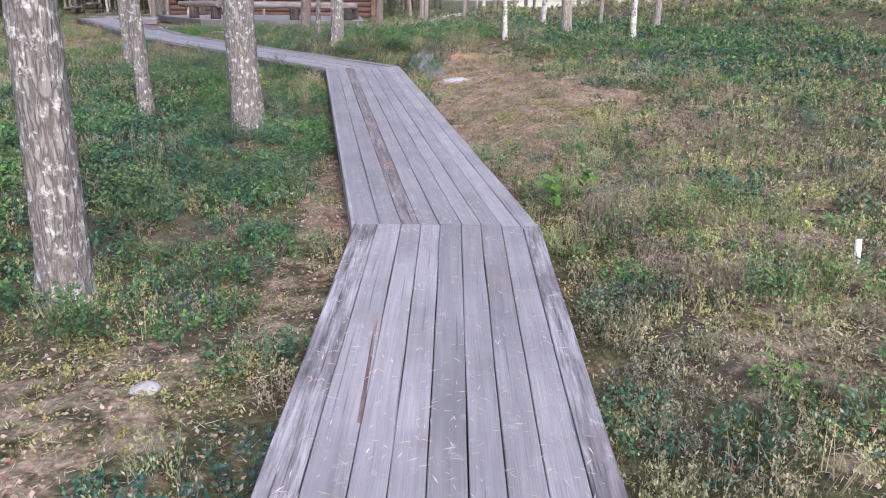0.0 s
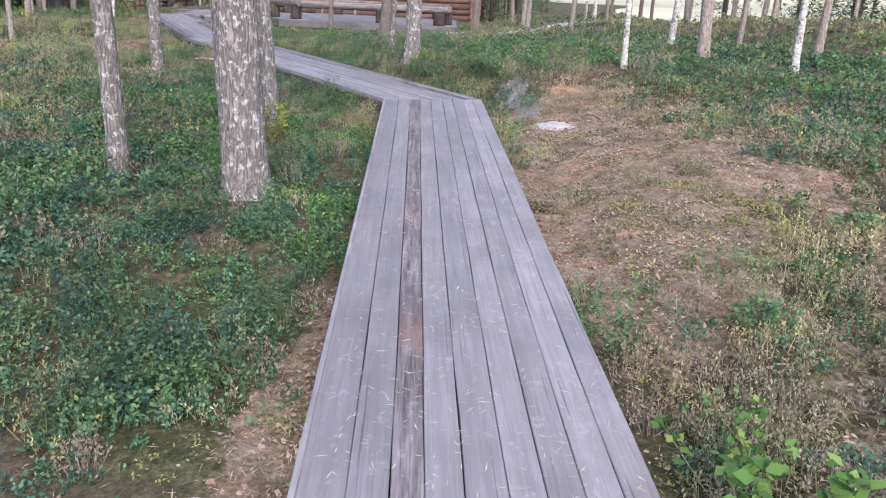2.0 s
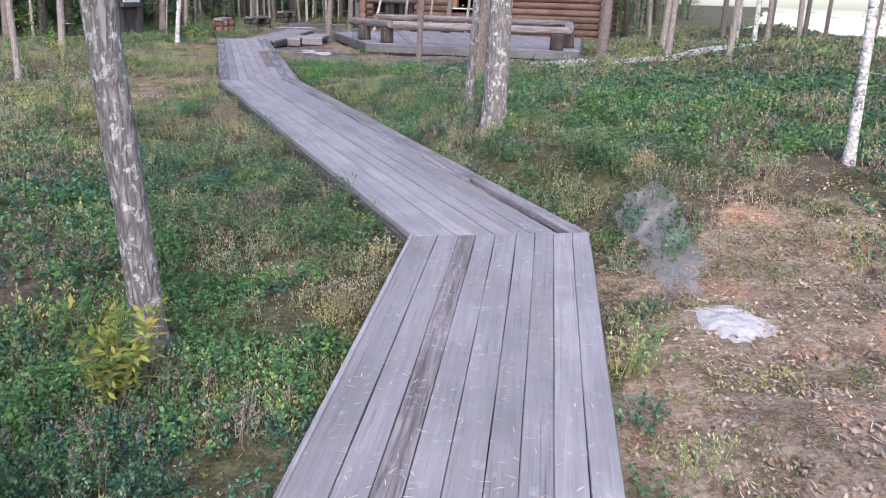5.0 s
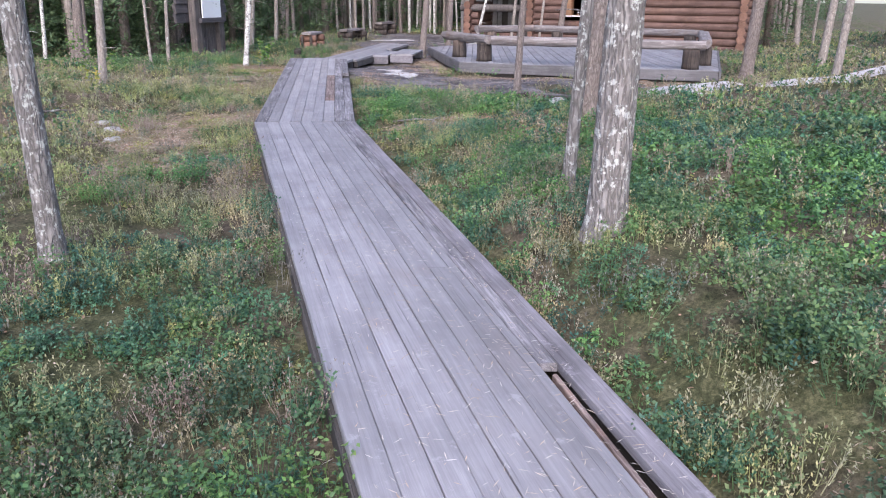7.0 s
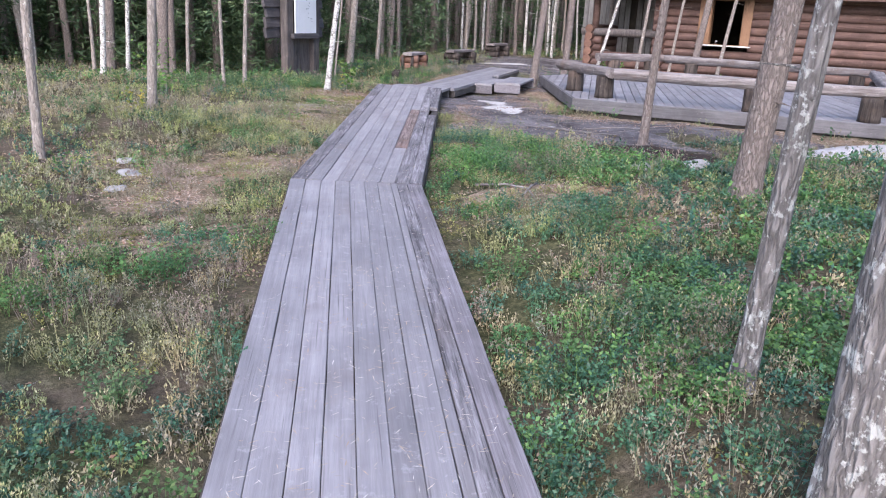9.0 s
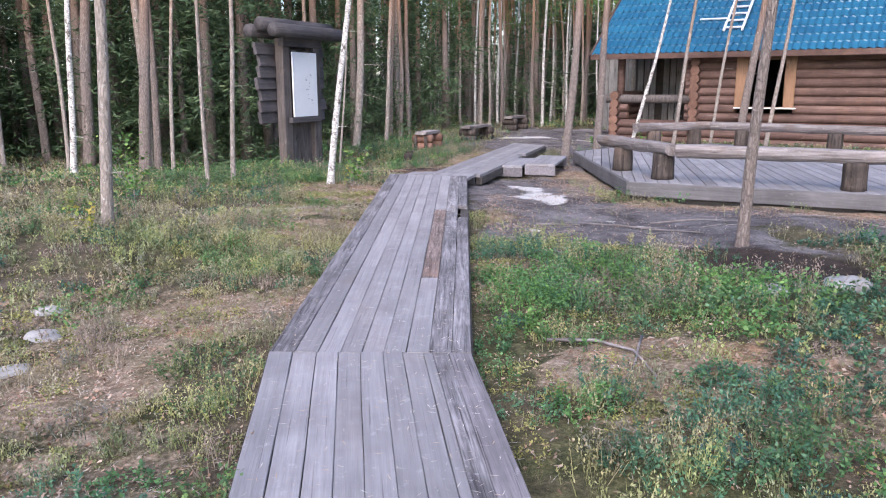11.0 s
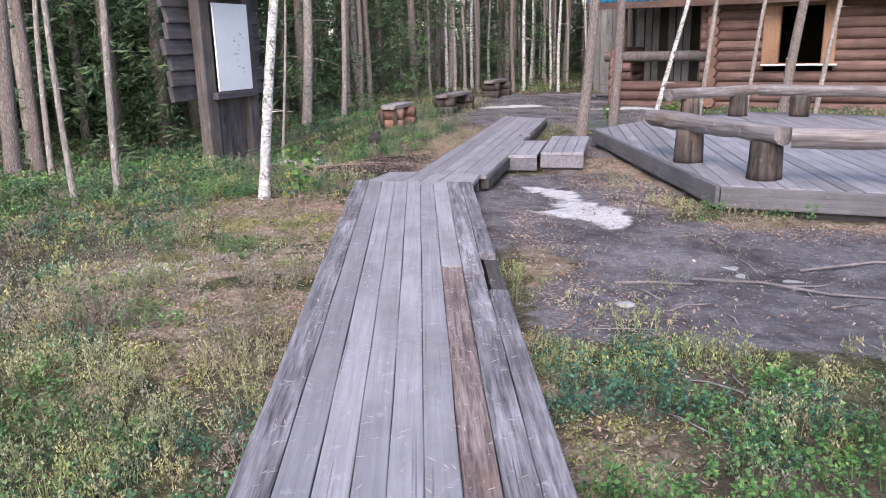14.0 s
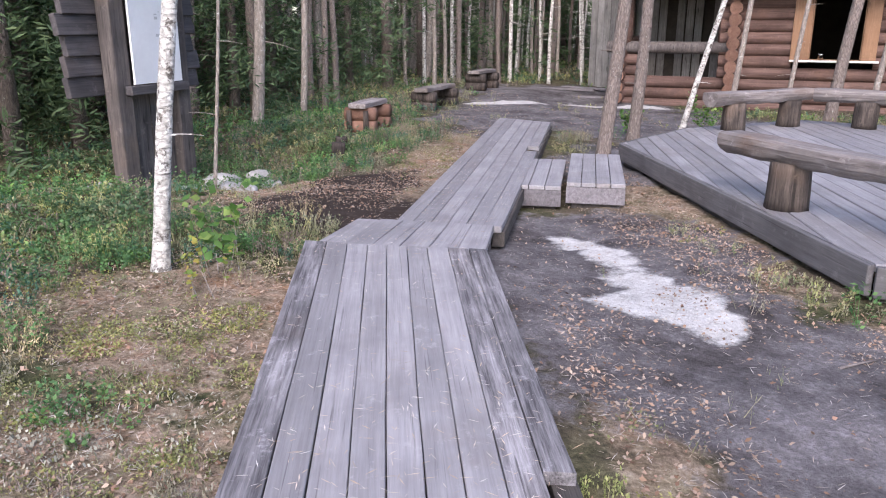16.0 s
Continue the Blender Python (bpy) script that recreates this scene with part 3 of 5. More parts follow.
# ---- ground ----
def axis(lo, hi, step, outer):
    mid = np.arange(lo, hi + step / 2, step)
    grow = step * 1.35 ** np.arange(1, 60)
    grow = np.cumsum(grow)
    grow = grow[grow < outer]
    return np.concatenate([lo - grow[::-1], mid, hi + grow])


gx, gy = axis(-22, 7, 0.16, 900), axis(-5, 38, 0.16, 900)
GX, GY = np.meshgrid(gx, gy)
GZ = ground_z(GX.ravel(), GY.ravel())
n_x, n_y = len(gx), len(gy)
rng = np.random.default_rng(7)
near_cell = (GX.ravel() > -22) & (GX.ravel() < 7) & (GY.ravel() > -5) & (GY.ravel() < 38)
GZ = GZ + np.where(near_cell, rng.normal(0, 0.008, GZ.shape), 0)
idx = np.arange(n_x * n_y).reshape(n_y, n_x)
quads = np.stack([idx[:-1, :-1].ravel(), idx[:-1, 1:].ravel(), idx[1:, 1:].ravel(), idx[1:, :-1].ravel()], 1)
ground_me = mesh_np("ground", np.stack([GX.ravel(), GY.ravel(), GZ], 1), [quads], GROUND_MAT, True)
zone = ground_me.attributes.new("zone", "FLOAT_COLOR", "POINT")
zone.data.foreach_set("color", np.stack([litter_at(GX.ravel(), GY.ravel()), spots(GX.ravel(), GY.ravel(), SOIL), spots(GX.ravel(), GY.ravel(), PALE), spots(GX.ravel(), GY.ravel(), HUMUS)], 1).astype(np.float32).ravel())
ground = tagged(new("ground", ground_me), "mossy forest floor with brown litter and bare trodden soil", "ground", kind="structure")


LAKE_Z = 0.1
lake_me = mesh_np("lake", np.array([(-12.0, 40, LAKE_Z), (700, 20, LAKE_Z), (700, 850, LAKE_Z), (-12.0, 850, LAKE_Z)]), [[(0, 1, 2, 3)]], WATER)
tagged(new("water", lake_me), "calm pale lake reflecting the white sky", "water", kind="structure")


# ---- boardwalk ----
def lerp2(a, b, t):
    return (a[0] + (b[0] - a[0]) * t, a[1] + (b[1] - a[1]) * t)


def plank(parent, a, b, f0, f1, s0=0.0, s1=1.0, material=PLANK, thick=0.045, gap=0.0018, name="plank", seed=0, sag=0.0, label=""):
    """One board between two joints: f0..f1 across, s0..s1 along, with slightly uneven edges."""
    l0, r0 = lerp2(a[0], a[1], f0), lerp2(a[0], a[1], f1)
    l1, r1 = lerp2(b[0], b[1], f0), lerp2(b[0], b[1], f1)
    la, lb, ra, rb = lerp2(l0, l1, s0), lerp2(l0, l1, s1), lerp2(r0, r1, s0), lerp2(r0, r1, s1)
    za, zb = a[2] + (b[2] - a[2]) * s0, a[2] + (b[2] - a[2]) * s1
    p0 = Vector(((la[0] + ra[0]) / 2, (la[1] + ra[1]) / 2, za))
    p1 = Vector(((lb[0] + rb[0]) / 2, (lb[1] + rb[1]) / 2, zb))
    ex = (p1 - p0).normalized()
    ey = Vector((0, 0, 1)).cross(ex).normalized()
    ez = ex.cross(ey)
    m = Matrix(((ex.x, ey.x, ez.x, p0.x), (ex.y, ey.y, ez.y, p0.y), (ex.z, ey.z, ez.z, p0.z), (0, 0, 0, 1)))
    inv = m.inverted()
    cl0, cl1 = inv @ Vector((*la, za)), inv @ Vector((*lb, zb))
    cr0, cr1 = inv @ Vector((*ra, za)), inv @ Vector((*rb, zb))
    n = max(2, int((p1 - p0).length / 0.22))
    verts, faces = [], []
    rnd = random.Random(seed * 17 + 3)
    lift, c = rnd.uniform(-0.006, 0.004) + sag, rnd.uniform(0.002, 0.004)
    for i in range(n + 1):
        t = i / n
        left, right = cl0.lerp(cl1, t), cr0.lerp(cr1, t)
        wl = gap + 0.004 * noise.noise(Vector((seed * 3.1, t * (p1 - p0).length * 1.7, 0)))
        wr = gap + 0.004 * noise.noise(Vector((seed * 3.1 + 9, t * (p1 - p0).length * 1.7, 5)))
        up = lift + 0.004 * noise.noise(Vector((seed * 2.3, t * 6, 2)))
        tilt = 0.003 * noise.noise(Vector((seed * 1.9, t * 2, 8)))
        yl, yr = left.y - wl, right.y + wr
        for (x, y, z) in ((left.x, yl, -thick), (left.x, yl, up - c + tilt), (left.x, yl - c, up + tilt), (right.x, yr + c, up - tilt), (right.x, yr, up - c - tilt), (right.x, yr, -thick)):
            verts.append((x, y, z))
    for i in range(n):
        for k in range(6):
            j = (k + 1) % 6
            faces.append((i * 6 + k, (i + 1) * 6 + k, (i + 1) * 6 + j, i * 6 + j))
    me = bpy.data.meshes.new(name)
    me.from_pydata(verts, [], faces + [(0, 1, 2, 3, 4, 5), tuple(n * 6 + k for k in (5, 4, 3, 2, 1, 0))])
    bm = bmesh.new()
    bm.from_mesh(me)
    bmesh.ops.recalc_face_normals(bm, faces=bm.faces[:])
    bm.to_mesh(me)
    bm.free()
    me.materials.append(material)
    return part(name, me, parent, m, label)


def beam_between(parent, name, p, q, wide, high, material, label=""):
    """A squared beam from p to q, its top on the line between them."""
    p, q = Vector(p), Vector(q)
    ex = (q - p).normalized()
    ey = Vector((0, 0, 1)).cross(ex).normalized()
    ez = ex.cross(ey)
    m = Matrix(((ex.x, ey.x, ez.x, p.x), (ex.y, ey.y, ez.y, p.y), (ex.z, ey.z, ez.z, p.z), (0, 0, 0, 1)))
    length = (q - p).length
    bm = bevel_box(length, wide, high, 0.008)
    bmesh.ops.translate(bm, vec=(length / 2, 0, -high), verts=bm.verts)
    return part(name, bm_mesh(name, bm, material), parent, m, label)


SPLITS = [0.0, 0.13, 0.247, 0.355, 0.465, 0.575, 0.68, 0.787, 0.9, 1.0]


def deck_section(a, b, label, seed, special=None, splits=SPLITS, stringers=True):
    sec = thing("boardwalk", None, label, "boardwalk", "boardwalk sections", "structure")
    rnd = random.Random(seed)
    cuts = [s + (rnd.uniform(-0.007, 0.007) if 0 < s < 1 else 0) for s in splits]
    special = special or {}
    for i in range(len(cuts) - 1):
        pieces = special.get(i)
        if pieces is None:
            pieces = [(0, 1, PLANK)]
        for s0, s1, mat in pieces:
            plank(sec, a, b, cuts[i], cuts[i + 1], s0 + (0.0015 if s0 else 0), s1 - (0.0015 if s1 < 1 else 0), mat, seed=seed * 40 + i * 3 + int(s0 * 10))
    if stringers:
        for f in (0.03, 0.5, 0.97):
            p, q = lerp2(a[0], a[1], f), lerp2(b[0], b[1], f)
            p, q = lerp2(p, q, 0.004), lerp2(p, q, 0.996)
            beam_between(sec, "stringer", (*p, a[2] - 0.047), (*q, b[2] - 0.047), 0.09, 0.11, BEAM)
        steps = max(2, int(math.dist(lerp2(*a[:2], 0.5), lerp2(*b[:2], 0.5)) / 1.5))
        for k in range(steps + 1):
            t = (k + 0.1) / (steps + 0.2)
            p, q = lerp2(a[0], b[0], t), lerp2(a[1], b[1], t)
            z = a[2] + (b[2] - a[2]) * t
            p, q = lerp2(p, q, 0.02), lerp2(p, q, 0.98)
            beam_between(sec, "sleeper", (*p, z - 0.158), (*q, z - 0.158), 0.12, 0.12, BEAM)
    return sec


s1 = deck_section(J0, J1, "weathered grey plank boardwalk with a rotten strip, over litter", 1, {0: [(0, 1, PLANK_ROUGH)], 8: [(0, 1, PLANK_ROUGH)]})
s2 = deck_section(J1, J2, "weathered grey plank boardwalk strewn with pale needles", 2, {2: [(0, 1, PLANK_WORN)], 1: [(0, 0.42, PLANK), (0.42, 1, PLANK)]})
beam_between(s1, "rotten_splinter", (-0.1, 1.9, 0.163), (-0.19, 2.75, 0.2), 0.018, 0.03, PLANK_ROTTEN, "orange splintered edge of a board")
beam_between(s2, "edging", (-0.556, 3.96, 0.262), (-2.343, 10.61, 0.578), 0.022, 0.12, PLANK, "thin pale edging board")
s3 = deck_section(J2, J3, "weathered grey plank boardwalk with a rotted gap in one board", 3, {7: [(0, 1, PLANK)], 8: [(0.19, 1, PLANK_ROUGH)], 9: [(0, 1, PLANK_DARK)], 6: [(0, 0.35, PLANK), (0.35, 1, PLANK)]}, [0.0, 0.12, 0.235, 0.345, 0.45, 0.56, 0.665, 0.77, 0.805, 0.89, 1.0])
beam_between(s3, "rotten_splinter", (-1.62, 11.15, 0.555), (-2.52, 12.05, 0.572), 0.022, 0.04, PLANK_ROTTEN, "orange rotten splinter of wood")
beam_between(s3, "side_beam", (-2.345, 10.62, 0.512), (-7.70, 15.64, 0.668), 0.05, 0.20, BEAM, "dark side beam")
s4 = deck_section(J3, J4, "weathered grey plank boardwalk with a rotten red-brown board", 4, {0: [(0, 1, PLANK_ROUGH)], 6: [(0, 0.22, PLANK), (0.22, 0.62, PLANK_ROTTEN), (0.62, 1, PLANK)], 7: [(0, 0.6, PLANK_ROUGH), (0.6, 1, PLANK_ROUGH)], 8: [(0, 0.56, PLANK_ROUGH), (0.66, 1, PLANK_ROUGH)]})
beam_between(s4, "broken_end", (-9.63, 19.32, 0.81), (-9.74, 19.46, 0.812), 0.075, 0.05, PLANK_ROTTEN, "broken orange end of a board")
s5 = deck_section((J4[0], (-11.16, 21.80), 0.845), ((-12.36, 21.98), (-11.44, 22.37), 0.845), "short low tread of grey boards between walkways", 5, None, [0, 0.17, 0.34, 0.5, 0.67, 0.84, 1], False)
beam_between(s5, "riser", (-12.14, 21.235, 0.80), (-11.16, 21.79, 0.80), 0.04, 0.14, FASCIA)
beam_between(s5, "riser", (-12.36, 21.97, 0.80), (-11.46, 22.36, 0.80), 0.04, 0.14, FASCIA)
s6 = deck_section(J5, J6, "worn grey plank walkway leading to a trodden yard", 6, {5: [(0, 0.55, PLANK), (0.6, 1, PLANK)]}, [0, 0.16, 0.33, 0.5, 0.67, 0.84, 1])


# ---- platform ----
def clip(poly, a, b, c):
    """The part of a polygon where a*x + b*y >= c."""
    out = []
    for p, q in zip(poly, poly[1:] + poly[:1]):
        dp, dq = a * p[0] + b * p[1] - c, a * q[0] + b * q[1] - c
        if dp >= 0:
            out.append(p)
        if dp * dq < 0:
            t = dp / (dp - dq)
            out.append((p[0] + t * (q[0] - p[0]), p[1] + t * (q[1] - p[1])))
    return out


platform = thing("platform", pose(-8, 26.5, PLATFORM_Z), "large low terrace of grey weathered boards with a fascia", "platform", kind="structure")
turn = math.atan2(0.877, -0.48)
cth, sth = math.cos(turn), math.sin(turn)
local_ring = [((x + 8) * cth + (y - 26.5) * sth, -(x + 8) * sth + (y - 26.5) * cth) for x, y in PLATFORM]
lo, hi = min(p[1] for p in local_ring), max(p[1] for p in local_ring)
v, k = lo, 0
while v < hi:
    wide = 0.15 + 0.012 * math.sin(k * 2.1)
    strip = clip(clip(local_ring, 0, 1, v + 0.004), 0, -1, -(v + wide - 0.004))
    if len(strip) >= 3:
        up = 0.003 * math.sin(k * 1.7)
        nn = len(strip)
        cx, cy = sum(p[0] for p in strip) / nn, sum(p[1] for p in strip) / nn
        rim = [(cx + (p[0] - cx) * (1 - 0.006 / max(0.1, abs(p[0] - cx))), cy + (p[1] - cy) * 0.92) for p in strip]
        verts = [(x, y, -0.045) for x, y in strip] + [(x, y, up - 0.006) for x, y in strip] + [(x, y, up) for x, y in rim]
        faces = [tuple(range(nn))[::-1], tuple(range(2 * nn, 3 * nn))]
        for ring0 in (0, nn):
            faces += [(ring0 + i, ring0 + (i + 1) % nn, ring0 + nn + (i + 1) % nn, ring0 + nn + i) for i in range(nn)]
        me = bpy.data.meshes.new("plank")
        me.from_pydata(verts, [], faces)
        bm = bmesh.new()
        bm.from_mesh(me)
        bmesh.ops.recalc_face_normals(bm, faces=bm.faces[:])
        bm.to_mesh(me)
        bm.free()
        me.materials.append(PLANK)
        part("plank", me, platform, pose(0, 0, 0, 0, 0, math.degrees(turn)))
    v, k = v + wide, k + 1
for (ax, ay), (bx, by) in zip(PLATFORM, PLATFORM[1:] + PLATFORM[:1]):
    ux, uy = bx - ax, by - ay
    n = math.hypot(ux, uy)
    ox, oy = -uy / n * -0.028, ux / n * -0.028
    fa = beam_between(platform, "fascia", (ax + 8 - ox, ay - 26.5 - oy, -0.004), (bx + 8 - ox, by - 26.5 - oy, -0.004), 0.045, 0.19, FASCIA)
    beam_between(platform, "bearer", (ax + 8 + ox * 3, ay - 26.5 + oy * 3, -0.19), (bx + 8 + ox * 3, by - 26.5 + oy * 3, -0.19), 0.12, 0.16, BEAM)


def log_bench(name, p, q, posts, label, group="terrace benches"):
    """A long half-log seat from p to q on upright log blocks."""
    z, top = PLATFORM_Z, 0.50
    b = thing(name, pose(p[0], p[1], z), label, "bench", group)
    d = Vector((q[0] - p[0], q[1] - p[1], 0))
    n = 16
    path = [(d.x * i / n, d.y * i / n, 0.0) for i in range(n + 1)]
    vv, qq, tt = tube_arrays([(d.length * i / n, 0, 0) for i in range(n + 1)], [0.125 - 0.02 * i / n + 0.006 * math.sin(i * 1.9 + p[0]) for i in range(n + 1)], 18, 0.14, p[0])
    arr = np.array([list(c) for c in vv])
    arr[:, 2] = np.minimum(arr[:, 2], 0.055 + 0.004 * np.sin(arr[:, 0] * 5))
    part("seat", mesh_np("seat", arr, [qq, tt], BENCH_WOOD, False), b, pose(0, 0, top - 0.055, 0, 0, math.degrees(math.atan2(d.y, d.x))))
    for i, (x, y) in enumerate(posts):
        h = top - 0.15
        me = tube("block", [(0, 0, h * j / 5) for j in range(6)], [0.155, 0.15, 0.148, 0.146, 0.145, 0.142], POST_WOOD, 16, 0.12, x * 3)
        part("block", me, b, pose(x - p[0], y - p[1], 0, 0, 0, 40 * i))
    return b


log_bench("log_bench", (-10.42, 24.42), (-8.72, 23.20), [(-9.86, 24.02), (-8.90, 23.34)], "short silvered half-log bench on debarked blocks, terrace edge")
log_bench("log_bench", (-8.66, 23.22), (-4.75, 24.08), [(-6.55, 23.70), (-4.98, 24.02)], "long silvered half-log bench along the terrace front")
log_bench("log_bench", (-11.62, 28.0), (-10.72, 29.62), [(-11.40, 28.4), (-10.90, 29.3)], "short silvered half-log bench at the terrace back")
log_bench("log_bench", (-10.66, 29.64), (-6.10, 29.55), [(-10.0, 29.62), (-8.2, 29.6), (-6.4, 29.56)], "long half-log bench before the log cabin")
log_bench("log_bench", (-5.95, 29.0), (-4.85, 24.55), [(-5.7, 28.0), (-5.0, 25.1)], "half-log bench on the far terrace side")


def step_block(x, y, deg, wide, deep, top, label):
    z0 = spot_z(x, y) - 0.02
    s = thing("wooden_step", pose(x, y, z0, 0, 0, deg), label, "step", "steps to the terrace")
    h = top - z0
    n = 4 if wide > 0.45 else 3
    for i in range(n):
        bm = bevel_box(deep, wide / n - 0.006, 0.04, 0.006)
        part("tread_board", bm_mesh("tread_board", bm, PLANK), s, pose(0, -wide / 2 + wide * (i + 0.5) / n, h - 0.04))
    for sx in (-1, 1):
        part("front_board", bm_mesh("front_board", bevel_box(0.035, wide, 0.15, 0.005), PLANK_DARK), s, pose(sx * (deep / 2 - 0.02), 0, h - 0.192))
        part("leg", bm_mesh("leg", bevel_box(0.09, wide * 0.8, h - 0.19, 0.006), BEAM), s, pose(sx * (deep / 2 - 0.1), 0, 0))


step_block(-12.24, 24.62, 114, 0.44, 1.45, 0.80, "low grey plank step beside the walkway")
step_block(-11.80, 24.92, 114, 0.52, 1.65, 0.84, "grey plank step against the terrace")

# ---- cabin ----
cabin = thing("log_cabin", pose(-13.1, 34.67, 0.42, 0, 0, 8), "red-brown round-log cabin with a blue metal tile roof", "cabin")
LOG_R, ROWS_UP, LEN, DEEP = 0.128, 11, 6.87, 5.2


def cabin_log(p, q, r=LOG_R, seed=0.0, material=CABIN_LOG, label=""):
    d = Vector(q) - Vector(p)
    n = max(3, int(d.length / 0.5))
    v, qd, t = tube_arrays([(d.length * i / n, 0, 0) for i in range(n + 1)], [r] * (n + 1), 12, 0.05, seed)
    me = mesh_np("log", np.array([list(c) for c in v]), [qd], material, True)
    ob = part("log", me, cabin, Matrix.Translation(p) @ pose(0, 0, 0, 0, 0, math.degrees(math.atan2(d.y, d.x))), label)
    for k, u in enumerate((0.0, d.length)):
        rim = [list(c) for c in v[k * n * 12: k * n * 12 + 12]] + [[u, 0, 0]]
        fan = [((i + 1) % 12, i, 12) if k == 0 else (i, (i + 1) % 12, 12) for i in range(12)]
        part("log_end", mesh_np("log_end", np.array(rim), [fan], LOG_END), ob)
    return ob


pitch = 0.232
for k in range(ROWS_UP):
    z = LOG_R + pitch * k
    spans = [(-0.28, LEN + 0.28)] if z < 1.02 or z > 2.46 else [(-0.28, 1.1), (2.55, LEN + 0.28)]
    for i, (u0, u1) in enumerate(spans):
        cabin_log((u0, 0, z), (u1, 0, z), seed=k * 3.3 + i)
    cabin_log((-0.28, DEEP, z), (LEN + 0.28, DEEP, z), seed=k * 5.1)
    for u in (0.0, LEN):
        cabin_log((u, -0.30, z + pitch / 2), (u, DEEP + 0.3, z + pitch / 2), seed=k * 2.7 + u)
# gable logs
for k in range(7):
    z = LOG_R + pitch * (ROWS_UP + k)
    half = max(0.3, (DEEP / 2 + 0.1) * (1 - (k + 0.6) / 8.0))
    for u in (0.0, LEN):
        cabin_log((u, DEEP / 2 - half, z), (u, DEEP / 2 + half, z), seed=k * 1.7 + u)
# Added room surfaces, coloured near-black so the open window shows deep shade.
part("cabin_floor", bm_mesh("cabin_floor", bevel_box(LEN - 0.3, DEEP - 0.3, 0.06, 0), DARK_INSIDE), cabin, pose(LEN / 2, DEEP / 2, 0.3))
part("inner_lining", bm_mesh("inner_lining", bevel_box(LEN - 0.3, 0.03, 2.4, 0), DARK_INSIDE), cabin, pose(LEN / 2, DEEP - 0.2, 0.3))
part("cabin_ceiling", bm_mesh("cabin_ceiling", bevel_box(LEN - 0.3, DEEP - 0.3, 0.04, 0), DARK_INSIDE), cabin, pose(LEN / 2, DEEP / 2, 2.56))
# window
win = part("window", bm_mesh("casing", bevel_box(0.33, 0.05, 1.42, 0.006), CASING), cabin, pose(1.235, -0.13, 1.06), "open unglazed window with wide varnished casing")
part("casing", bm_mesh("casing", bevel_box(0.25, 0.05, 1.42, 0.006), CASING), win, pose(1.215, 0, 0))
part("head_casing", bm_mesh("head_casing", bevel_box(0.92, 0.045, 0.14, 0.006), CASING), win, pose(0.628, 0, 1.30))
for u, mat in ((0.175, CASING), (1.08, CASING)):
    part("jamb", bm_mesh("jamb", bevel_box(0.03, 0.26, 1.24, 0.004), mat), win, pose(u, 0.14, 0.06))
part("sill", bm_mesh("sill", bevel_box(1.56, 0.14, 0.035, 0.005), SILL_WHITE), win, pose(0.62, -0.045, 0.015), "white painted sill")
part("inner_sill", bm_mesh("inner_sill", bevel_box(0.88, 0.24, 0.03, 0.004), CASING), win, pose(0.63, 0.15, 0.03))
# porch: low log wall, rail, posts and a wall of upright boards
for k in range(3):
    cabin_log((-2.45, 0, LOG_R + pitch * k), (-0.1, 0, LOG_R + pitch * k), seed=50 + k)
for k in range(6):
    cabin_log((-2.3, -0.28, LOG_R + pitch * (k + 0.5)), (-2.3, 2.3, LOG_R + pitch * (k + 0.5)), seed=60 + k)
    cabin_log((-2.5, 0.0, LOG_R + pitch * k), (-1.95, 0.0, LOG_R + pitch * k), 0.11, 70 + k)
cabin_log((-2.62, -0.02, 1.31), (0.0, -0.02, 1.31), 0.125, 80, SIGN_POST)
for u, r in ((-2.2, 0.11), (-0.25, 0.09)):
    me = tube("porch_post", [(0, 0, z) for z in (1.4, 1.9, 2.4, 2.62)], [r] * 4, CABIN_LOG, 12, 0.06, u)
    part("porch_post", me, cabin, pose(u, 0, 0))
for i in range(11):
    if i in (3, 7):
        continue
    bm = bevel_box(0.17, 0.03, 2.15 + 0.05 * (i % 3), 0.004)
    part("wall_board", bm_mesh("wall_board", bm, GREY_BOARD), cabin, pose(-2.3 + 0.205 * i, 2.1 + 0.02 * (i % 2), 0.4))
part("porch_floor", bm_mesh("porch_floor", bevel_box(2.4, 2.3, 0.06, 0), BEAM), cabin, pose(-1.25, 1.15, 0.28))
# Near-black sheet added behind the upright boards; its colour carries the porch's shade.
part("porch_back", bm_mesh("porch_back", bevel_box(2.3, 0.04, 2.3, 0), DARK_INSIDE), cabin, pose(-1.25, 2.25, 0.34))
for i in range(3):
    part("porch_bench", bm_mesh("porch_bench", bevel_box(1.7, 0.12, 0.04, 0.004), PLANK_DARK), cabin, pose(-1.2, 0.5 + 0.13 * i, 0.62))
# roof of wavy metal tile in courses
EAVE_Z, RISE, RUN = 2.56, 0.74, DEEP / 2 + 0.62


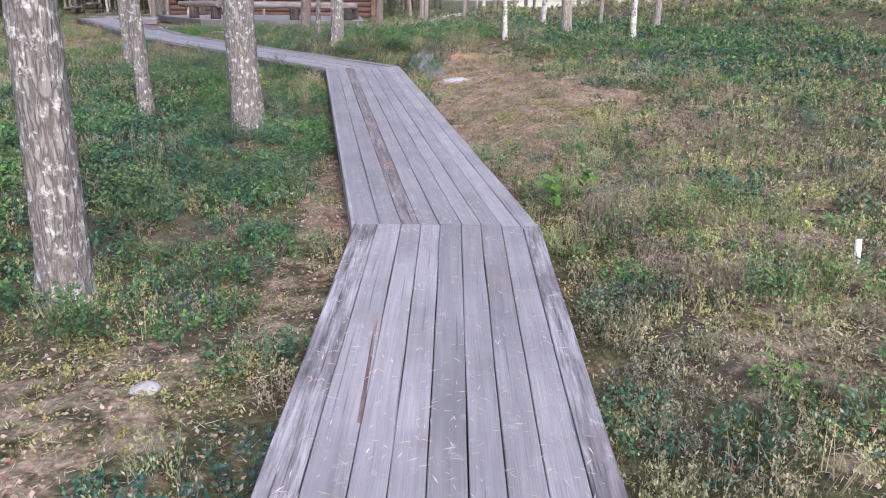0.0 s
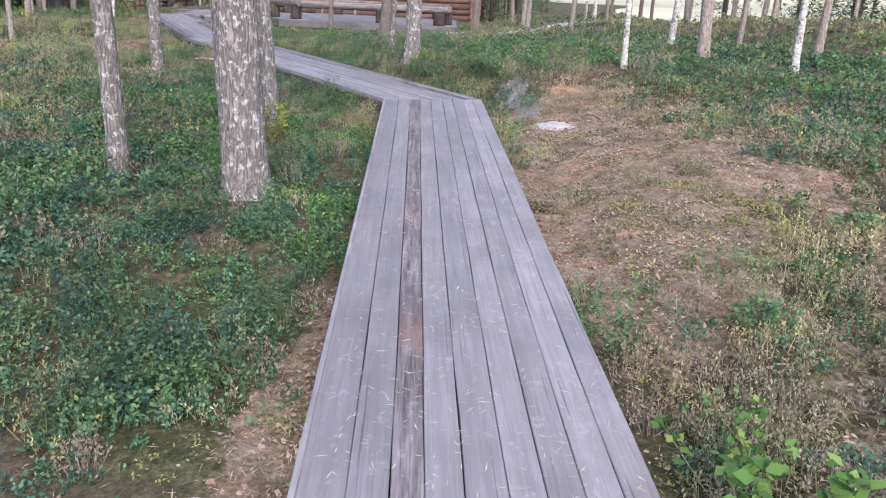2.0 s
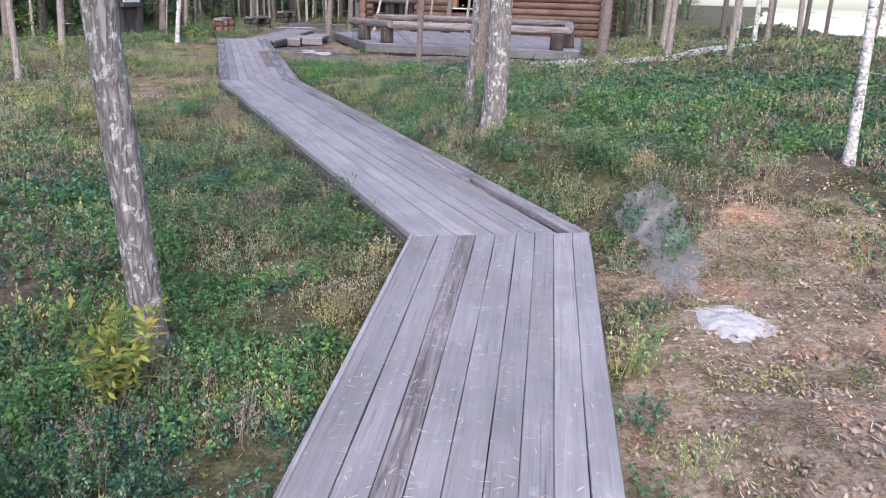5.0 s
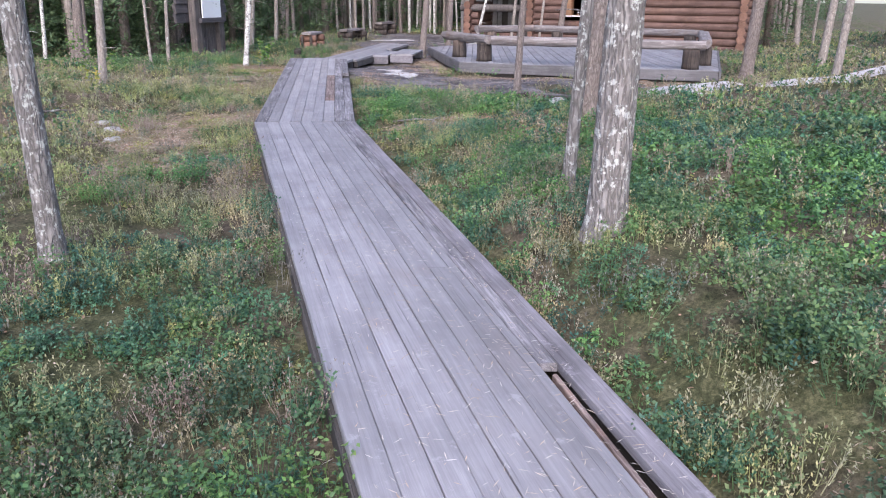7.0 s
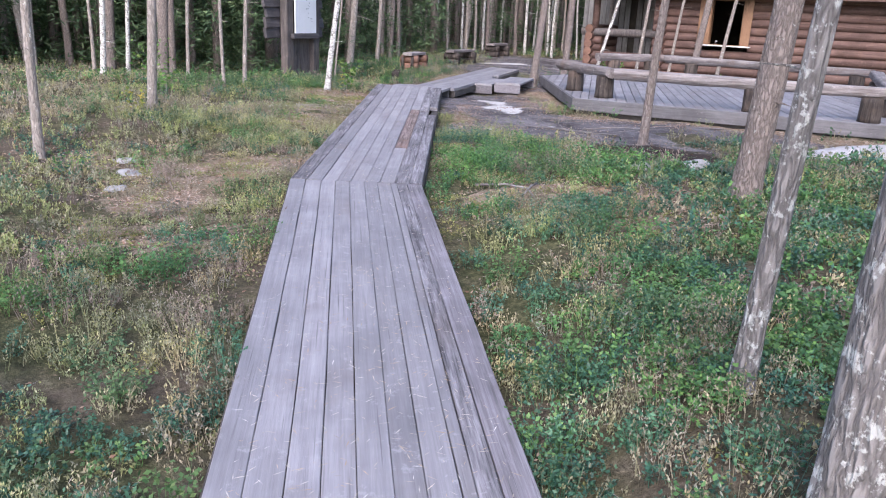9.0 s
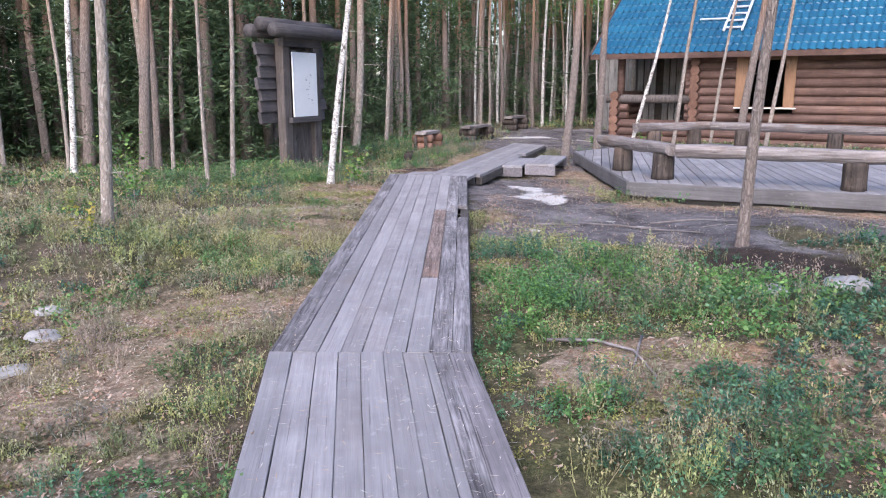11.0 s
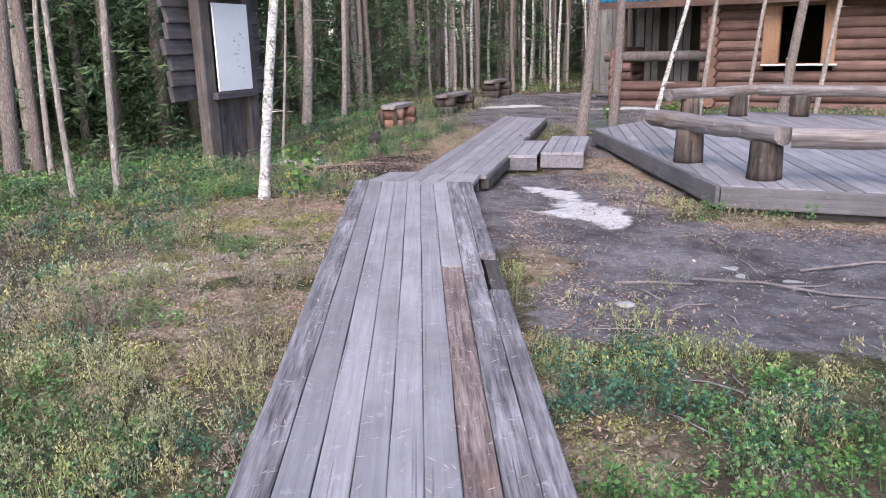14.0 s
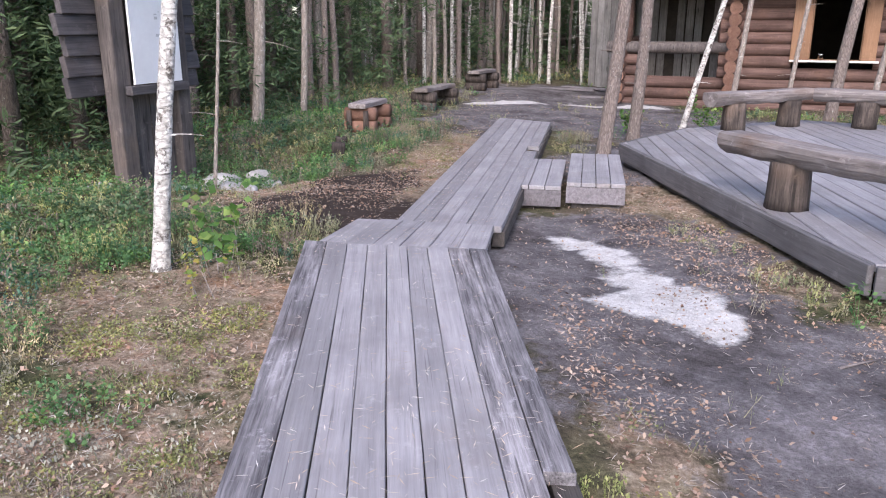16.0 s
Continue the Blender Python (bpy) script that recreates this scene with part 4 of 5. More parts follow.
def tile_slope(front):
    us = np.arange(-2.95, LEN + 0.55, 0.0317)
    rows = []
    courses = 11
    for c in range(courses):
        for s, dz in ((0.0, 0.032), (0.35, 0.024), (0.7, 0.012), (0.97, 0.002)):
            rows.append(((c + s) / courses, dz))
    rows.append((1.0, 0.0))
    verts = []
    for s, dz in rows:
        y = -0.62 + RUN * s
        z = EAVE_Z + RISE * RUN * s + dz
        wave = 0.018 * np.sin(us * 2 * math.pi / 0.19) + 0.006 * np.sin(us * 4 * math.pi / 0.19)
        yy = np.full_like(us, y) - 0.02 * np.maximum(0, np.sin(us * 2 * math.pi / 0.19)) * (dz > 0.03)
        if not front:
            yy = DEEP - yy
        verts.append(np.stack([us, yy, z + wave], 1))
    nu, nr = len(us), len(rows)
    ids = np.arange(nu * nr).reshape(nr, nu)
    q = np.stack([ids[:-1, :-1].ravel(), ids[:-1, 1:].ravel(), ids[1:, 1:].ravel(), ids[1:, :-1].ravel()], 1)
    if not front:
        q = q[:, ::-1]
    return mesh_np("roof_slope", np.concatenate(verts), [q], ROOF_BLUE, False)


roof = part("roof", tile_slope(True), cabin, None, "blue metal tile roof")
part("back_slope", tile_slope(False), roof)
part("soffit", bm_mesh("soffit", bevel_box(LEN + 3.3, 0.66, 0.025, 0), CABIN_LOG), roof, pose(LEN / 2 - 1.2, -0.28, EAVE_Z - 0.10))
part("fascia", bm_mesh("fascia", bevel_box(LEN + 3.45, 0.03, 0.15, 0.004), CABIN_LOG), roof, pose(LEN / 2 - 1.2, -0.63, EAVE_Z - 0.13))
bm = bmesh.new()
bmesh.ops.create_cube(bm, size=1.0, matrix=pose(LEN / 2 - 1.2, DEEP / 2, EAVE_Z + RISE * RUN + 0.02) @ Matrix.Diagonal((LEN + 3.5, 0.3, 0.07, 1)))
bmesh.ops.bevel(bm, geom=bm.edges[:], offset=0.02, segments=2, affect="EDGES")
part("ridge_cap", bm_mesh("ridge_cap", bm, ROOF_BLUE), roof)
for u in (-2.93, LEN + 0.52):
    for sgn in (1, -1):
        bm = bevel_box(0.03, math.hypot(RUN, RISE * RUN), 0.16, 0.004)
        y0 = DEEP / 2 - sgn * (RUN / 2)
        part("barge_board", bm_mesh("barge_board", bm, CABIN_LOG), roof, Matrix.Translation((u, y0, EAVE_Z + RISE * RUN / 2 - 0.11)) @ pose(0, 0, 0, sgn * math.degrees(math.atan(RISE))))
ladder = thing("roof_ladder", cabin.matrix_basis @ Matrix.Translation((0.85, -0.62 + RUN * 0.22, EAVE_Z + RISE * RUN * 0.22 + 0.06)) @ pose(0, 0, 0, math.degrees(math.atan(RISE))), "white wooden ladder lying on the blue roof", "ladder")
for u in (-0.24, 0.24):
    part("rail", bm_mesh("rail", bevel_box(0.06, 2.7, 0.05, 0.005), LADDER_PAINT), ladder, pose(u, 1.35, 0))
for i in range(8):
    part("rung", bm_mesh("rung", bevel_box(0.42, 0.06, 0.035, 0.005), LADDER_PAINT), ladder, pose(0, 0.15 + 0.34 * i, 0.008))
part("cross_board", bm_mesh("cross_board", bevel_box(0.75, 0.05, 0.03, 0.004), LADDER_PAINT), ladder, pose(-0.65, 0.62, 0))

# a board shed beside the cabin, old planks on the yard and a jar on the sill
shed = thing("board_shed", pose(-17.6, 37.6, 0.55, 0, 0, 8), "grey shed of upright weathered boards", "shed")
for i in range(13):
    part("wall_board", bm_mesh("wall_board", bevel_box(0.165, 0.03, 2.7 + 0.04 * math.sin(i * 2.3), 0.004), GREY_BOARD), shed, pose(0.09 + 0.172 * i, 0.012 * (i % 2), 0))
for u in (0.0, 2.25):
    for i in range(10):
        part("wall_board", bm_mesh("wall_board", bevel_box(0.03, 0.165, 2.75, 0.004), GREY_BOARD), shed, pose(u, 0.12 + 0.172 * i, 0))
part("roof_sheet", bm_mesh("roof_sheet", bevel_box(2.7, 2.3, 0.05, 0.005), PLANK_DARK), shed, pose(1.12, 0.9, 2.78, 4))
for i, (x, y, deg, ln) in enumerate([(-17.3, 35.4, 12, 1.6), (-16.3, 34.9, 25, 1.9), (-17.0, 36.2, -5, 1.4)]):
    ob = tagged(new("old_plank", bm_mesh("old_plank", bevel_box(ln, 0.17, 0.05, 0.008), PLANK_DARK)), "old grey plank lying on the trodden yard", "plank", "loose planks")
    ob.matrix_basis = pose(x, y, spot_z(x, y) - 0.005, 0, 0, deg)
jar = thing("glass_jar", cabin.matrix_basis @ pose(1.62, 0.02, 1.12), "small clear glass jar on the window sill", "jar")
part("bowl", tube("bowl", [(0, 0, z) for z in (0.0, 0.02, 0.07, 0.09)], [0.045, 0.055, 0.05, 0.035], GLASS, 14), jar)
part("lid", tube("lid", [(0, 0, 0.091), (0, 0, 0.105)], [0.038, 0.038], LADDER_PAINT, 14), jar, None, "pale metal lid")

# ---- information board ----
SX, SY = -17.0, 23.60
sign = thing("information_board", pose(SX, SY, spot_z(SX, SY) - 0.03, 0, 0, 104) @ Matrix.Scale(1.16, 4), "tarred log information board with a blank white panel", "signboard")
for i, u in enumerate((-0.435, 0.435)):
    bm = bevel_box(0.2, 0.17, 2.5, 0.02)
    part("post", bm_mesh("post", bm, SIGN_POST), sign, pose(u, 0.0, 0))
for i in range(4):
    part("backing_board", bm_mesh("backing_board", bevel_box(0.185, 0.035, 2.2, 0.006), SIGN_POST), sign, pose(-0.285 + 0.19 * i, 0.03 + 0.008 * (i % 2), 0.12))
part("panel", bm_mesh("panel", bevel_box(0.70, 0.025, 1.10, 0.004), PANEL_WHITE), sign, pose(0.0, -0.13, 1.17), "blank white weathered panel")
for i in range(7):
    bm = bevel_box(1.86 + 0.07 * math.sin(i * 2.4), 0.07, 0.2, 0.012)
    part("cladding_board", bm_mesh("cladding_board", bm, SIGN_WOOD), sign, pose(0.025 * math.sin(i * 1.7), 0.13, 1.07 + 0.19 * i, -10))
part("lower_rail", bm_mesh("lower_rail", bevel_box(0.86, 0.09, 0.09, 0.01), SIGN_WOOD), sign, pose(0, -0.12, 1.07))
part("upper_rail", bm_mesh("upper_rail", bevel_box(1.1, 0.12, 0.14, 0.012), SIGN_WOOD), sign, pose(0, -0.06, 2.36))
for i, y in enumerate((-0.26, 0.0, 0.24)):
    me = tube("roof_log", [(u, 0, 0) for u in (-1.0, -0.5, 0, 0.5, 1.0)], [0.11, 0.115, 0.11, 0.115, 0.11], SIGN_WOOD, 12, 0.08, i)
    part("roof_log", me, sign, pose(0, y, 2.60 + (0.1 if i == 1 else 0)))
rnd = random.Random(5)
for i in range(16):
    part("print_bar", bm_mesh("print_bar", bevel_box(rnd.uniform(0.01, 0.05), 0.004, rnd.uniform(0.008, 0.03), 0), PANEL_INK), sign, pose(rnd.uniform(0.02, 0.2), -0.1445, rnd.uniform(1.38, 1.9)))


def stone(x, y, r, seed, flat=0.6, material=ROCK, label="pale rounded granite stone at the board's foot", sink=0.12):
    bm = bmesh.new()
    bmesh.ops.create_icosphere(bm, subdivisions=3, radius=1.0)
    for vtx in bm.verts:
        n = noise.noise(vtx.co * 1.3 + Vector((seed, 0, 0))) * 0.35 + noise.noise(vtx.co * 3.1 + Vector((0, seed, 0))) * 0.1
        vtx.co *= 1 + n
        vtx.co = Vector((vtx.co.x * r * 1.2, vtx.co.y * r, vtx.co.z * r * flat))
    ob = new("stone", bm_mesh("stone", bm, material, True))
    ob.matrix_basis = pose(x, y, spot_z(x, y) + r * flat * (1 - sink) - 0.03, 0, 0, seed * 57)
    return tagged(ob, label, "stone", "stones")


for i, (x, y, r) in enumerate([(-16.4, 23.1, 0.15), (-16.1, 23.5, 0.19), (-15.7, 23.05, 0.16), (-16.3, 24.0, 0.2), (-15.7, 23.7, 0.14), (-15.2, 23.2, 0.12), (-16.6, 22.55, 0.25), (-14.6, 22.9, 0.09), (-16.2, 24.5, 0.16), (-15.9, 22.75, 0.12), (-15.2, 23.8, 0.11)]):
    stone(x, y, r, i + 1.0)
for i, (x, y, r, f) in enumerate([(-1.0, 2.2, 0.05, 0.7), (-5.6, 19.3, 0.16, 0.5), (-9.6, 15.2, 0.12, 0.4), (-10.2, 15.5, 0.11, 0.4), (-9.1, 14.8, 0.1, 0.4), (-6.0, 18.8, 0.12, 0.5), (-8.75, 19.9, 0.05, 0.6)]):
    stone(x, y, r, i + 20.0, f, ROCK, "small pale weathered stone half sunk in the forest floor", 0.45)


def slab(x, y, sx, sy, deg, seed, label, proud=0.11, material=SLAB):
    """Bare rock that only just shows through the ground."""
    bm = bmesh.new()
    bmesh.ops.create_grid(bm, x_segments=34, y_segments=34, size=1.15)
    c, s, z0 = math.cos(radians(deg)), math.sin(radians(deg)), spot_z(x, y)
    for vtx in bm.verts:
        rr = vtx.co.length
        edge = 1 + 0.3 * noise.noise(Vector((math.atan2(vtx.co.y, vtx.co.x) * 1.2, seed, 0))) + 0.2 * noise.noise(vtx.co * 3 + Vector((seed, 0, 0)))
        px, py = vtx.co.x * sx, vtx.co.y * sy
        g = spot_z(x + px * c - py * s, y + px * s + py * c) - z0
        hgt = proud * (1 - (rr / edge) ** 2) + 0.012 * noise.noise(vtx.co * 4 + Vector((seed, 0, 0))) + 0.005
        vtx.co = Vector((px, py, g + max(hgt, -0.06)))
    ob = new("rock_slab", bm_mesh("rock_slab", bm, material, True))
    ob.matrix_basis = pose(x, y, z0, 0, 0, deg)
    return tagged(ob, label, "rock", "rock slabs")


slab(-0.95, 11.3, 0.62, 0.16, -68, 3, "rough grey rock showing through the orange litter", 0.014, SLAB_DARK)
slab(-0.5, 10.35, 0.2, 0.13, -40, 6, "small pale rock showing through the orange litter", 0.02)
slab(-4.5, 22.3, 1.25, 0.36, 57, 5, "pale bare rock ledge before the terrace")
slab(-2.5, 24.1, 1.7, 0.36, 30, 8, "pale bare rock ledge in the heath")


rnd = random.Random(41)
for i in range(11):
    t = rnd.random()
    x, y = -9.45 + 0.36 * t + rnd.uniform(-0.04, 0.12), 19.38 - 0.42 * t + rnd.uniform(-0.05, 0.05)
    stone(x, y, rnd.uniform(0.018, 0.045), 60.0 + i, 0.5, ROCK, "small pale broken stone beside the rotten board end", 0.3)
for i, (x, y, r) in enumerate([(-8.5, 21.1, 0.085), (-8.42, 20.98, 0.07), (-8.05, 20.98, 0.08), (-7.95, 21.08, 0.06), (-7.75, 18.75, 0.07), (-8.05, 18.55, 0.05)]):
    stone(x, y, r, i + 80.0, 0.28, ROCK, "flat pale stone lying on the trodden soil", 0.3)


# ---- rustic benches of crossed logs ----
def crib_bench(x, y, deg, length, label, red=False):
    b = thing("rustic_bench", pose(x, y, spot_z(x, y) - 0.02, 0, 0, deg), label, "bench", "rustic benches")
    wood = LOG_END if red else POST_WOOD
    for u in (-length / 2 + 0.16, length / 2 - 0.16):
        for k in range(2):
            me = tube("support_log", [(t, 0, 0) for t in (-0.23, -0.1, 0.1, 0.23)], [0.098, 0.103, 0.103, 0.098], wood, 12, 0.1, u + k)
            part("support_log", me, b, pose(u + 0.015 * k, 0, 0.09 + 0.185 * k, 0, 0, 90 + 4 * k))
    if red:
        for u in (-length / 2 + 0.03, length / 2 - 0.03):
            for w in (-0.13, 0.13):
                part("side_stake", tube("side_stake", [(0, 0, 0), (0, 0, 0.17), (0, 0, 0.34)], [0.042, 0.04, 0.038], POST_WOOD, 9, 0.1, u + w), b, pose(u, w, 0))
    bm = bevel_box(length, 0.27, 0.075, 0.018)
    bmesh.ops.subdivide_edges(bm, edges=[e for e in bm.edges if e.calc_length() > 0.5], cuts=8)
    for vtx in bm.verts:
        vtx.co.y += 0.02 * noise.noise(Vector((vtx.co.x * 2.5, x, 0)))
        vtx.co.z += 0.008 * noise.noise(Vector((vtx.co.x * 3, y, vtx.co.y * 4)))
    part("seat_plank", bm_mesh("seat_plank", bm, BENCH_WOOD), b, pose(0, 0, 0.372))


crib_bench(-16.25, 26.75, 108, 0.9, "small rustic bench of stacked reddish logs with a grey seat", True)
crib_bench(-17.35, 30.05, 103, 1.45, "rustic half-log bench on crossed log blocks")
crib_bench(-18.25, 33.2, 100, 1.1, "rustic half-log bench at the forest edge")


def stump(x, y, r, h, seed):
    me = tube("tree_stump", [(0, 0, h * i / 5) for i in range(6)], [r * 1.25, r * 1.05, r, r * 0.98, r * 0.97, r * 0.93], POST_WOOD, 14, 0.18, seed)
    ob = tagged(new("tree_stump", me), "low brown weathered stump in the grass", "stump", "stumps")
    ob.matrix_basis = pose(x, y, spot_z(x, y) - 0.03)


stump(-15.6, 25.35, 0.10, 0.24, 1)
stump(-15.85, 25.7, 0.09, 0.2, 4)
stake = tagged(new("marker_stake", tube("marker_stake", [(0, 0, 0), (0.004, 0, 0.1), (0.0, 0.003, 0.19)], [0.017, 0.018, 0.016], SILL_WHITE, 10, 0.05, 2)), "short white stake stub in the heath", "stake")
stake.matrix_basis = pose(2.17, 3.66, spot_z(2.17, 3.66) - 0.02)


def stick(points, r, seed, label="bare grey fallen branch on the litter"):
    base = Vector((points[0][0], points[0][1], 0))
    path = [(p[0] - base.x, p[1] - base.y, spot_z(p[0], p[1]) + p[2]) for p in points]
    me = tube("fallen_branch", path, [r * (1 - 0.6 * i / (len(path) - 1)) for i in range(len(path))], BENCH_WOOD, 8, 0.4, seed)
    ob = tagged(new("fallen_branch", me), label, "branch", "fallen branches")
    ob.matrix_basis = pose(base.x, base.y, 0)


stick([(-6.75, 17.0, 0.02), (-6.45, 17.05, 0.03), (-6.15, 16.95, 0.03), (-5.9, 16.7, 0.02)], 0.012, 1)
stick([(-6.25, 17.25, 0.02), (-6.15, 17.0, 0.04), (-6.05, 16.75, 0.03), (-6.0, 16.5, 0.02)], 0.009, 2)
stick([(-8.6, 20.6, 0.015), (-8.2, 20.75, 0.02), (-7.8, 20.7, 0.02), (-7.3, 20.85, 0.015)], 0.014, 3)
stick([(-8.1, 21.3, 0.015), (-7.7, 21.6, 0.02), (-7.2, 21.7, 0.015)], 0.011, 4)
stick([(-9.0, 20.3, 0.01), (-8.8, 20.42, 0.015), (-8.55, 20.5, 0.01)], 0.014, 5)
rnd = random.Random(77)
for i in range(26):
    x, y, a, ln = rnd.uniform(-9.2, -6.6), rnd.uniform(18.2, 21.9), rnd.uniform(0, 6.28), rnd.uniform(0.12, 0.4)
    if deck_near(np.array([x]), np.array([y]))[0][0] < 0.9 or inside(np.array([x]), np.array([y]), PLATFORM, 0.3)[0]:
        continue
    b = a + rnd.uniform(-0.6, 0.6)
    mx, my = x + 0.5 * ln * math.cos(a), y + 0.5 * ln * math.sin(a)
    stick([(x, y, 0.008), (mx, my, 0.014), (mx + 0.5 * ln * math.cos(b), my + 0.5 * ln * math.sin(b), 0.008)], rnd.uniform(0.004, 0.008), 20 + i, "thin dead twig lying on the bare soil")
stick([(-7.0, 22.35, 0.02), (-6.5, 22.5, 0.03), (-5.9, 22.45, 0.02)], 0.013, 6)

# ---- trees ----
def tuft_arrays(centres, size, count, rnd, flat=0.6, long=0.16, wide=0.035):
    """Small pointed leaves or needle sprays gathered round some centres."""
    c = np.repeat(np.asarray(centres, float), count, 0)
    n = len(c)
    off = rnd.normal(0, 1, (n, 3)) * np.array([size, size, size * flat])
    d = rnd.normal(0, 1, (n, 3)) * np.array([1, 1, 0.6])
    d /= np.linalg.norm(d, axis=1, keepdims=True)
    s = np.cross(d, rnd.normal(0, 1, (n, 3)))
    s /= np.linalg.norm(s, axis=1, keepdims=True)
    ln = long * rnd.uniform(0.6, 1.3, (n, 1))
    p = c + off
    verts = np.stack([p - d * ln * 0.5, p + s * wide * rnd.uniform(0.7, 1.3, (n, 1)), p + d * ln * 0.5, p - s * wide], 1).reshape(-1, 3)
    return verts, np.arange(4 * n).reshape(-1, 4)


def trunk_mesh(height, r, lean, material, sides, step, rough, seed, bend=0.0):
    n = max(8, int(height / step))
    path, radii = [], []
    for i in range(n + 1):
        t = i / n
        h = -0.15 + (height + 0.15) * t ** 1.25
        wob = bend * math.sin(h * 0.9 + seed) * min(1.0, max(h, 0) / 2)
        path.append((lean[0] * h + wob, lean[1] * h + bend * math.cos(h * 0.7 + seed) * min(1.0, max(h, 0) / 2), h))
        radii.append(r * (1 - 0.82 * max(h, 0) / height) * (1 + 0.35 * math.exp(-max(h + 0.05, 0) / 0.12)))
    v, q, t = tube_arrays(path, radii, sides, 0.0, seed)
    arr = np.array([list(p) for p in v])
    cx = np.array([list(p) for p in path]).repeat(sides, 0)
    o = arr[: len(cx)] - cx
    rad = np.linalg.norm(o, axis=1, keepdims=True) + 1e-9
    o /= rad
    if rough:
        amp = np.array([[0.5 * noise.noise(Vector((p[0] * 6 + seed, p[1] * 6, p[2] * 1.3))) + 1.4 * (0.3 - abs(noise.noise(Vector((p[0] * 30 + seed, p[1] * 30, p[2] * 7.5)))))] for p in arr[: len(cx)]])
        arr[: len(cx)] += o * rad * rough * amp
    return mesh_np("trunk", arr, [q, t], material, True), path, radii


def limb_tubes(path, radii, lo, hi, count, reach, droop, rnd, thin=0.3):
    """Limbs along the upper trunk, as one mesh, and the places where their foliage sits."""
    verts, quads, tips = [], [], []
    heights = [p[2] for p in path]
    for k in range(count):
        h = lo + (hi - lo) * (k + rnd.random()) / count
        i = min(range(len(heights)), key=lambda j: abs(heights[j] - h))
        p = np.array(path[i])
        a = rnd.random() * 2 * math.pi
        ln = reach * (1 - 0.65 * (h - lo) / (hi - lo + 1e-6)) * rnd.uniform(0.7, 1.15)
        d = np.array([math.cos(a), math.sin(a), droop + 0.25 * rnd.random()])
        pts = [p + d * ln * t + np.array([0, 0, -0.18 * ln * t * t]) for t in (0, 0.35, 0.7, 1.0)]
        r0 = max(0.006, radii[i] * thin)
        v, q, _ = tube_arrays([tuple(x) for x in pts], [r0, r0 * 0.75, r0 * 0.5, r0 * 0.2], 5, 0, 0, False)
        quads += [tuple(j + len(verts) for j in f) for f in q]
        verts += [tuple(x) for x in v]
        tips += [pts[1] * 0.5 + pts[2] * 0.5, pts[2], pts[3]]
    return np.array(verts), quads, np.array(tips)


def make_tree(name, x, y, r, lean=(0, 0), height=11.0, material=PINE_BARK, leaf=NEEDLES, sides=14, step=0.35, rough=0.12, seed=1, crown=0.55, reach=1.7, leaves=26, label="", category="tree", group="", bend=0.03, stubs=0, limbs=14):
    rnd = random.Random(seed * 101)
    nr = np.random.default_rng(seed)
    tree = thing(name, pose(x, y, spot_z(x, y)), label, category, group)
    me, path, radii = trunk_mesh(height, r, lean, material, sides, step, rough, seed, bend)
    trunk = part("trunk", me, tree)
    lv, lq, tips = limb_tubes(path, radii, height * crown, height * 0.98, limbs, reach, 0.15, rnd)
    tagged(part("branching", mesh_np("branching", lv, [lq], material, True), tree), kind="stuff")
    fv, fq = tuft_arrays(tips, 0.28, leaves, nr, long=0.2 if leaf is NEEDLES else 0.07, wide=0.02)
    tagged(part("crown", mesh_np("crown", fv, [fq], leaf), tree), kind="stuff")
    if stubs:
        sv, sq, _ = limb_tubes(path, radii, 0.6, height * crown, stubs, 0.28, 0.05, rnd, 0.14)
        tagged(part("dead_twigs", mesh_np("dead_twigs", sv, [sq], material, True), tree), kind="stuff")
    return tree


# x, y, lean x, lean y, radius
NEAR_PINES = [
    (-1.86, 3.12, 0.013, 0.009, 0.127), (-3.72, 7.90, -0.012, -0.008, 0.081), (-2.44, 7.58, -0.027, -0.021, 0.162), (-2.9, 9.02, -0.045, -0.03, 0.075),
    (-2.86, 13.58, 0.013, 0.004, 0.112), (-3.41, 14.33, 0.039, 0.009, 0.046), (-4.65, 17.95, 0.057, 0.017, 0.12), (-6.0, 12.05, -0.003, -0.006, 0.077),
]
for i, (x, y, lx, ly, r) in enumerate(NEAR_PINES):
    make_tree("pine_tree", x, y, r, (lx, ly), 9.5 + 0.4 * (i % 4), PINE_BARK if i != 6 else PINE_DARK, sides=64 if r > 0.1 else 32, step=0.045 if r > 0.1 else 0.08, rough=0.11, seed=i + 1, crown=0.62, reach=1.5, leaves=24, limbs=12,
              label="grey-barked pine flecked with pale lichen beside the boardwalk", group="pines by the boardwalk", bend=0.012, stubs=5 if r > 0.1 else 8)
MID_PINES = [
    (-6.80, 20.54, 0.029, 0.009, 0.056), (-12.14, 16.95, 0.018, 0.039, 0.063), (-12.41, 26.52, 0.066, 0.028, 0.085), (-12.77, 28.44, 0.045, 0.017, 0.085),
    (-4.19, 25.12, 0.062, 0.012, 0.12), (-10.75, 14.87, 0.008, 0.019, 0.05),
    (-18.22, 20.75, 0.027, 0.049, 0.116), (-19.05, 21.51, 0.002, 0.004, 0.08), (-20.69, 25.76, 0.019, 0.025, 0.087), (-18.51, 27.67, 0.045, 0.045, 0.059),
    (-12.2, 31.2, 0.10, 0.03, 0.05), (-11.4, 31.5, 0.10, 0.03, 0.04), (-10.7, 31.4, 0.09, 0.03, 0.095), (-10.2, 31.8, 0.09, 0.03, 0.05),
]
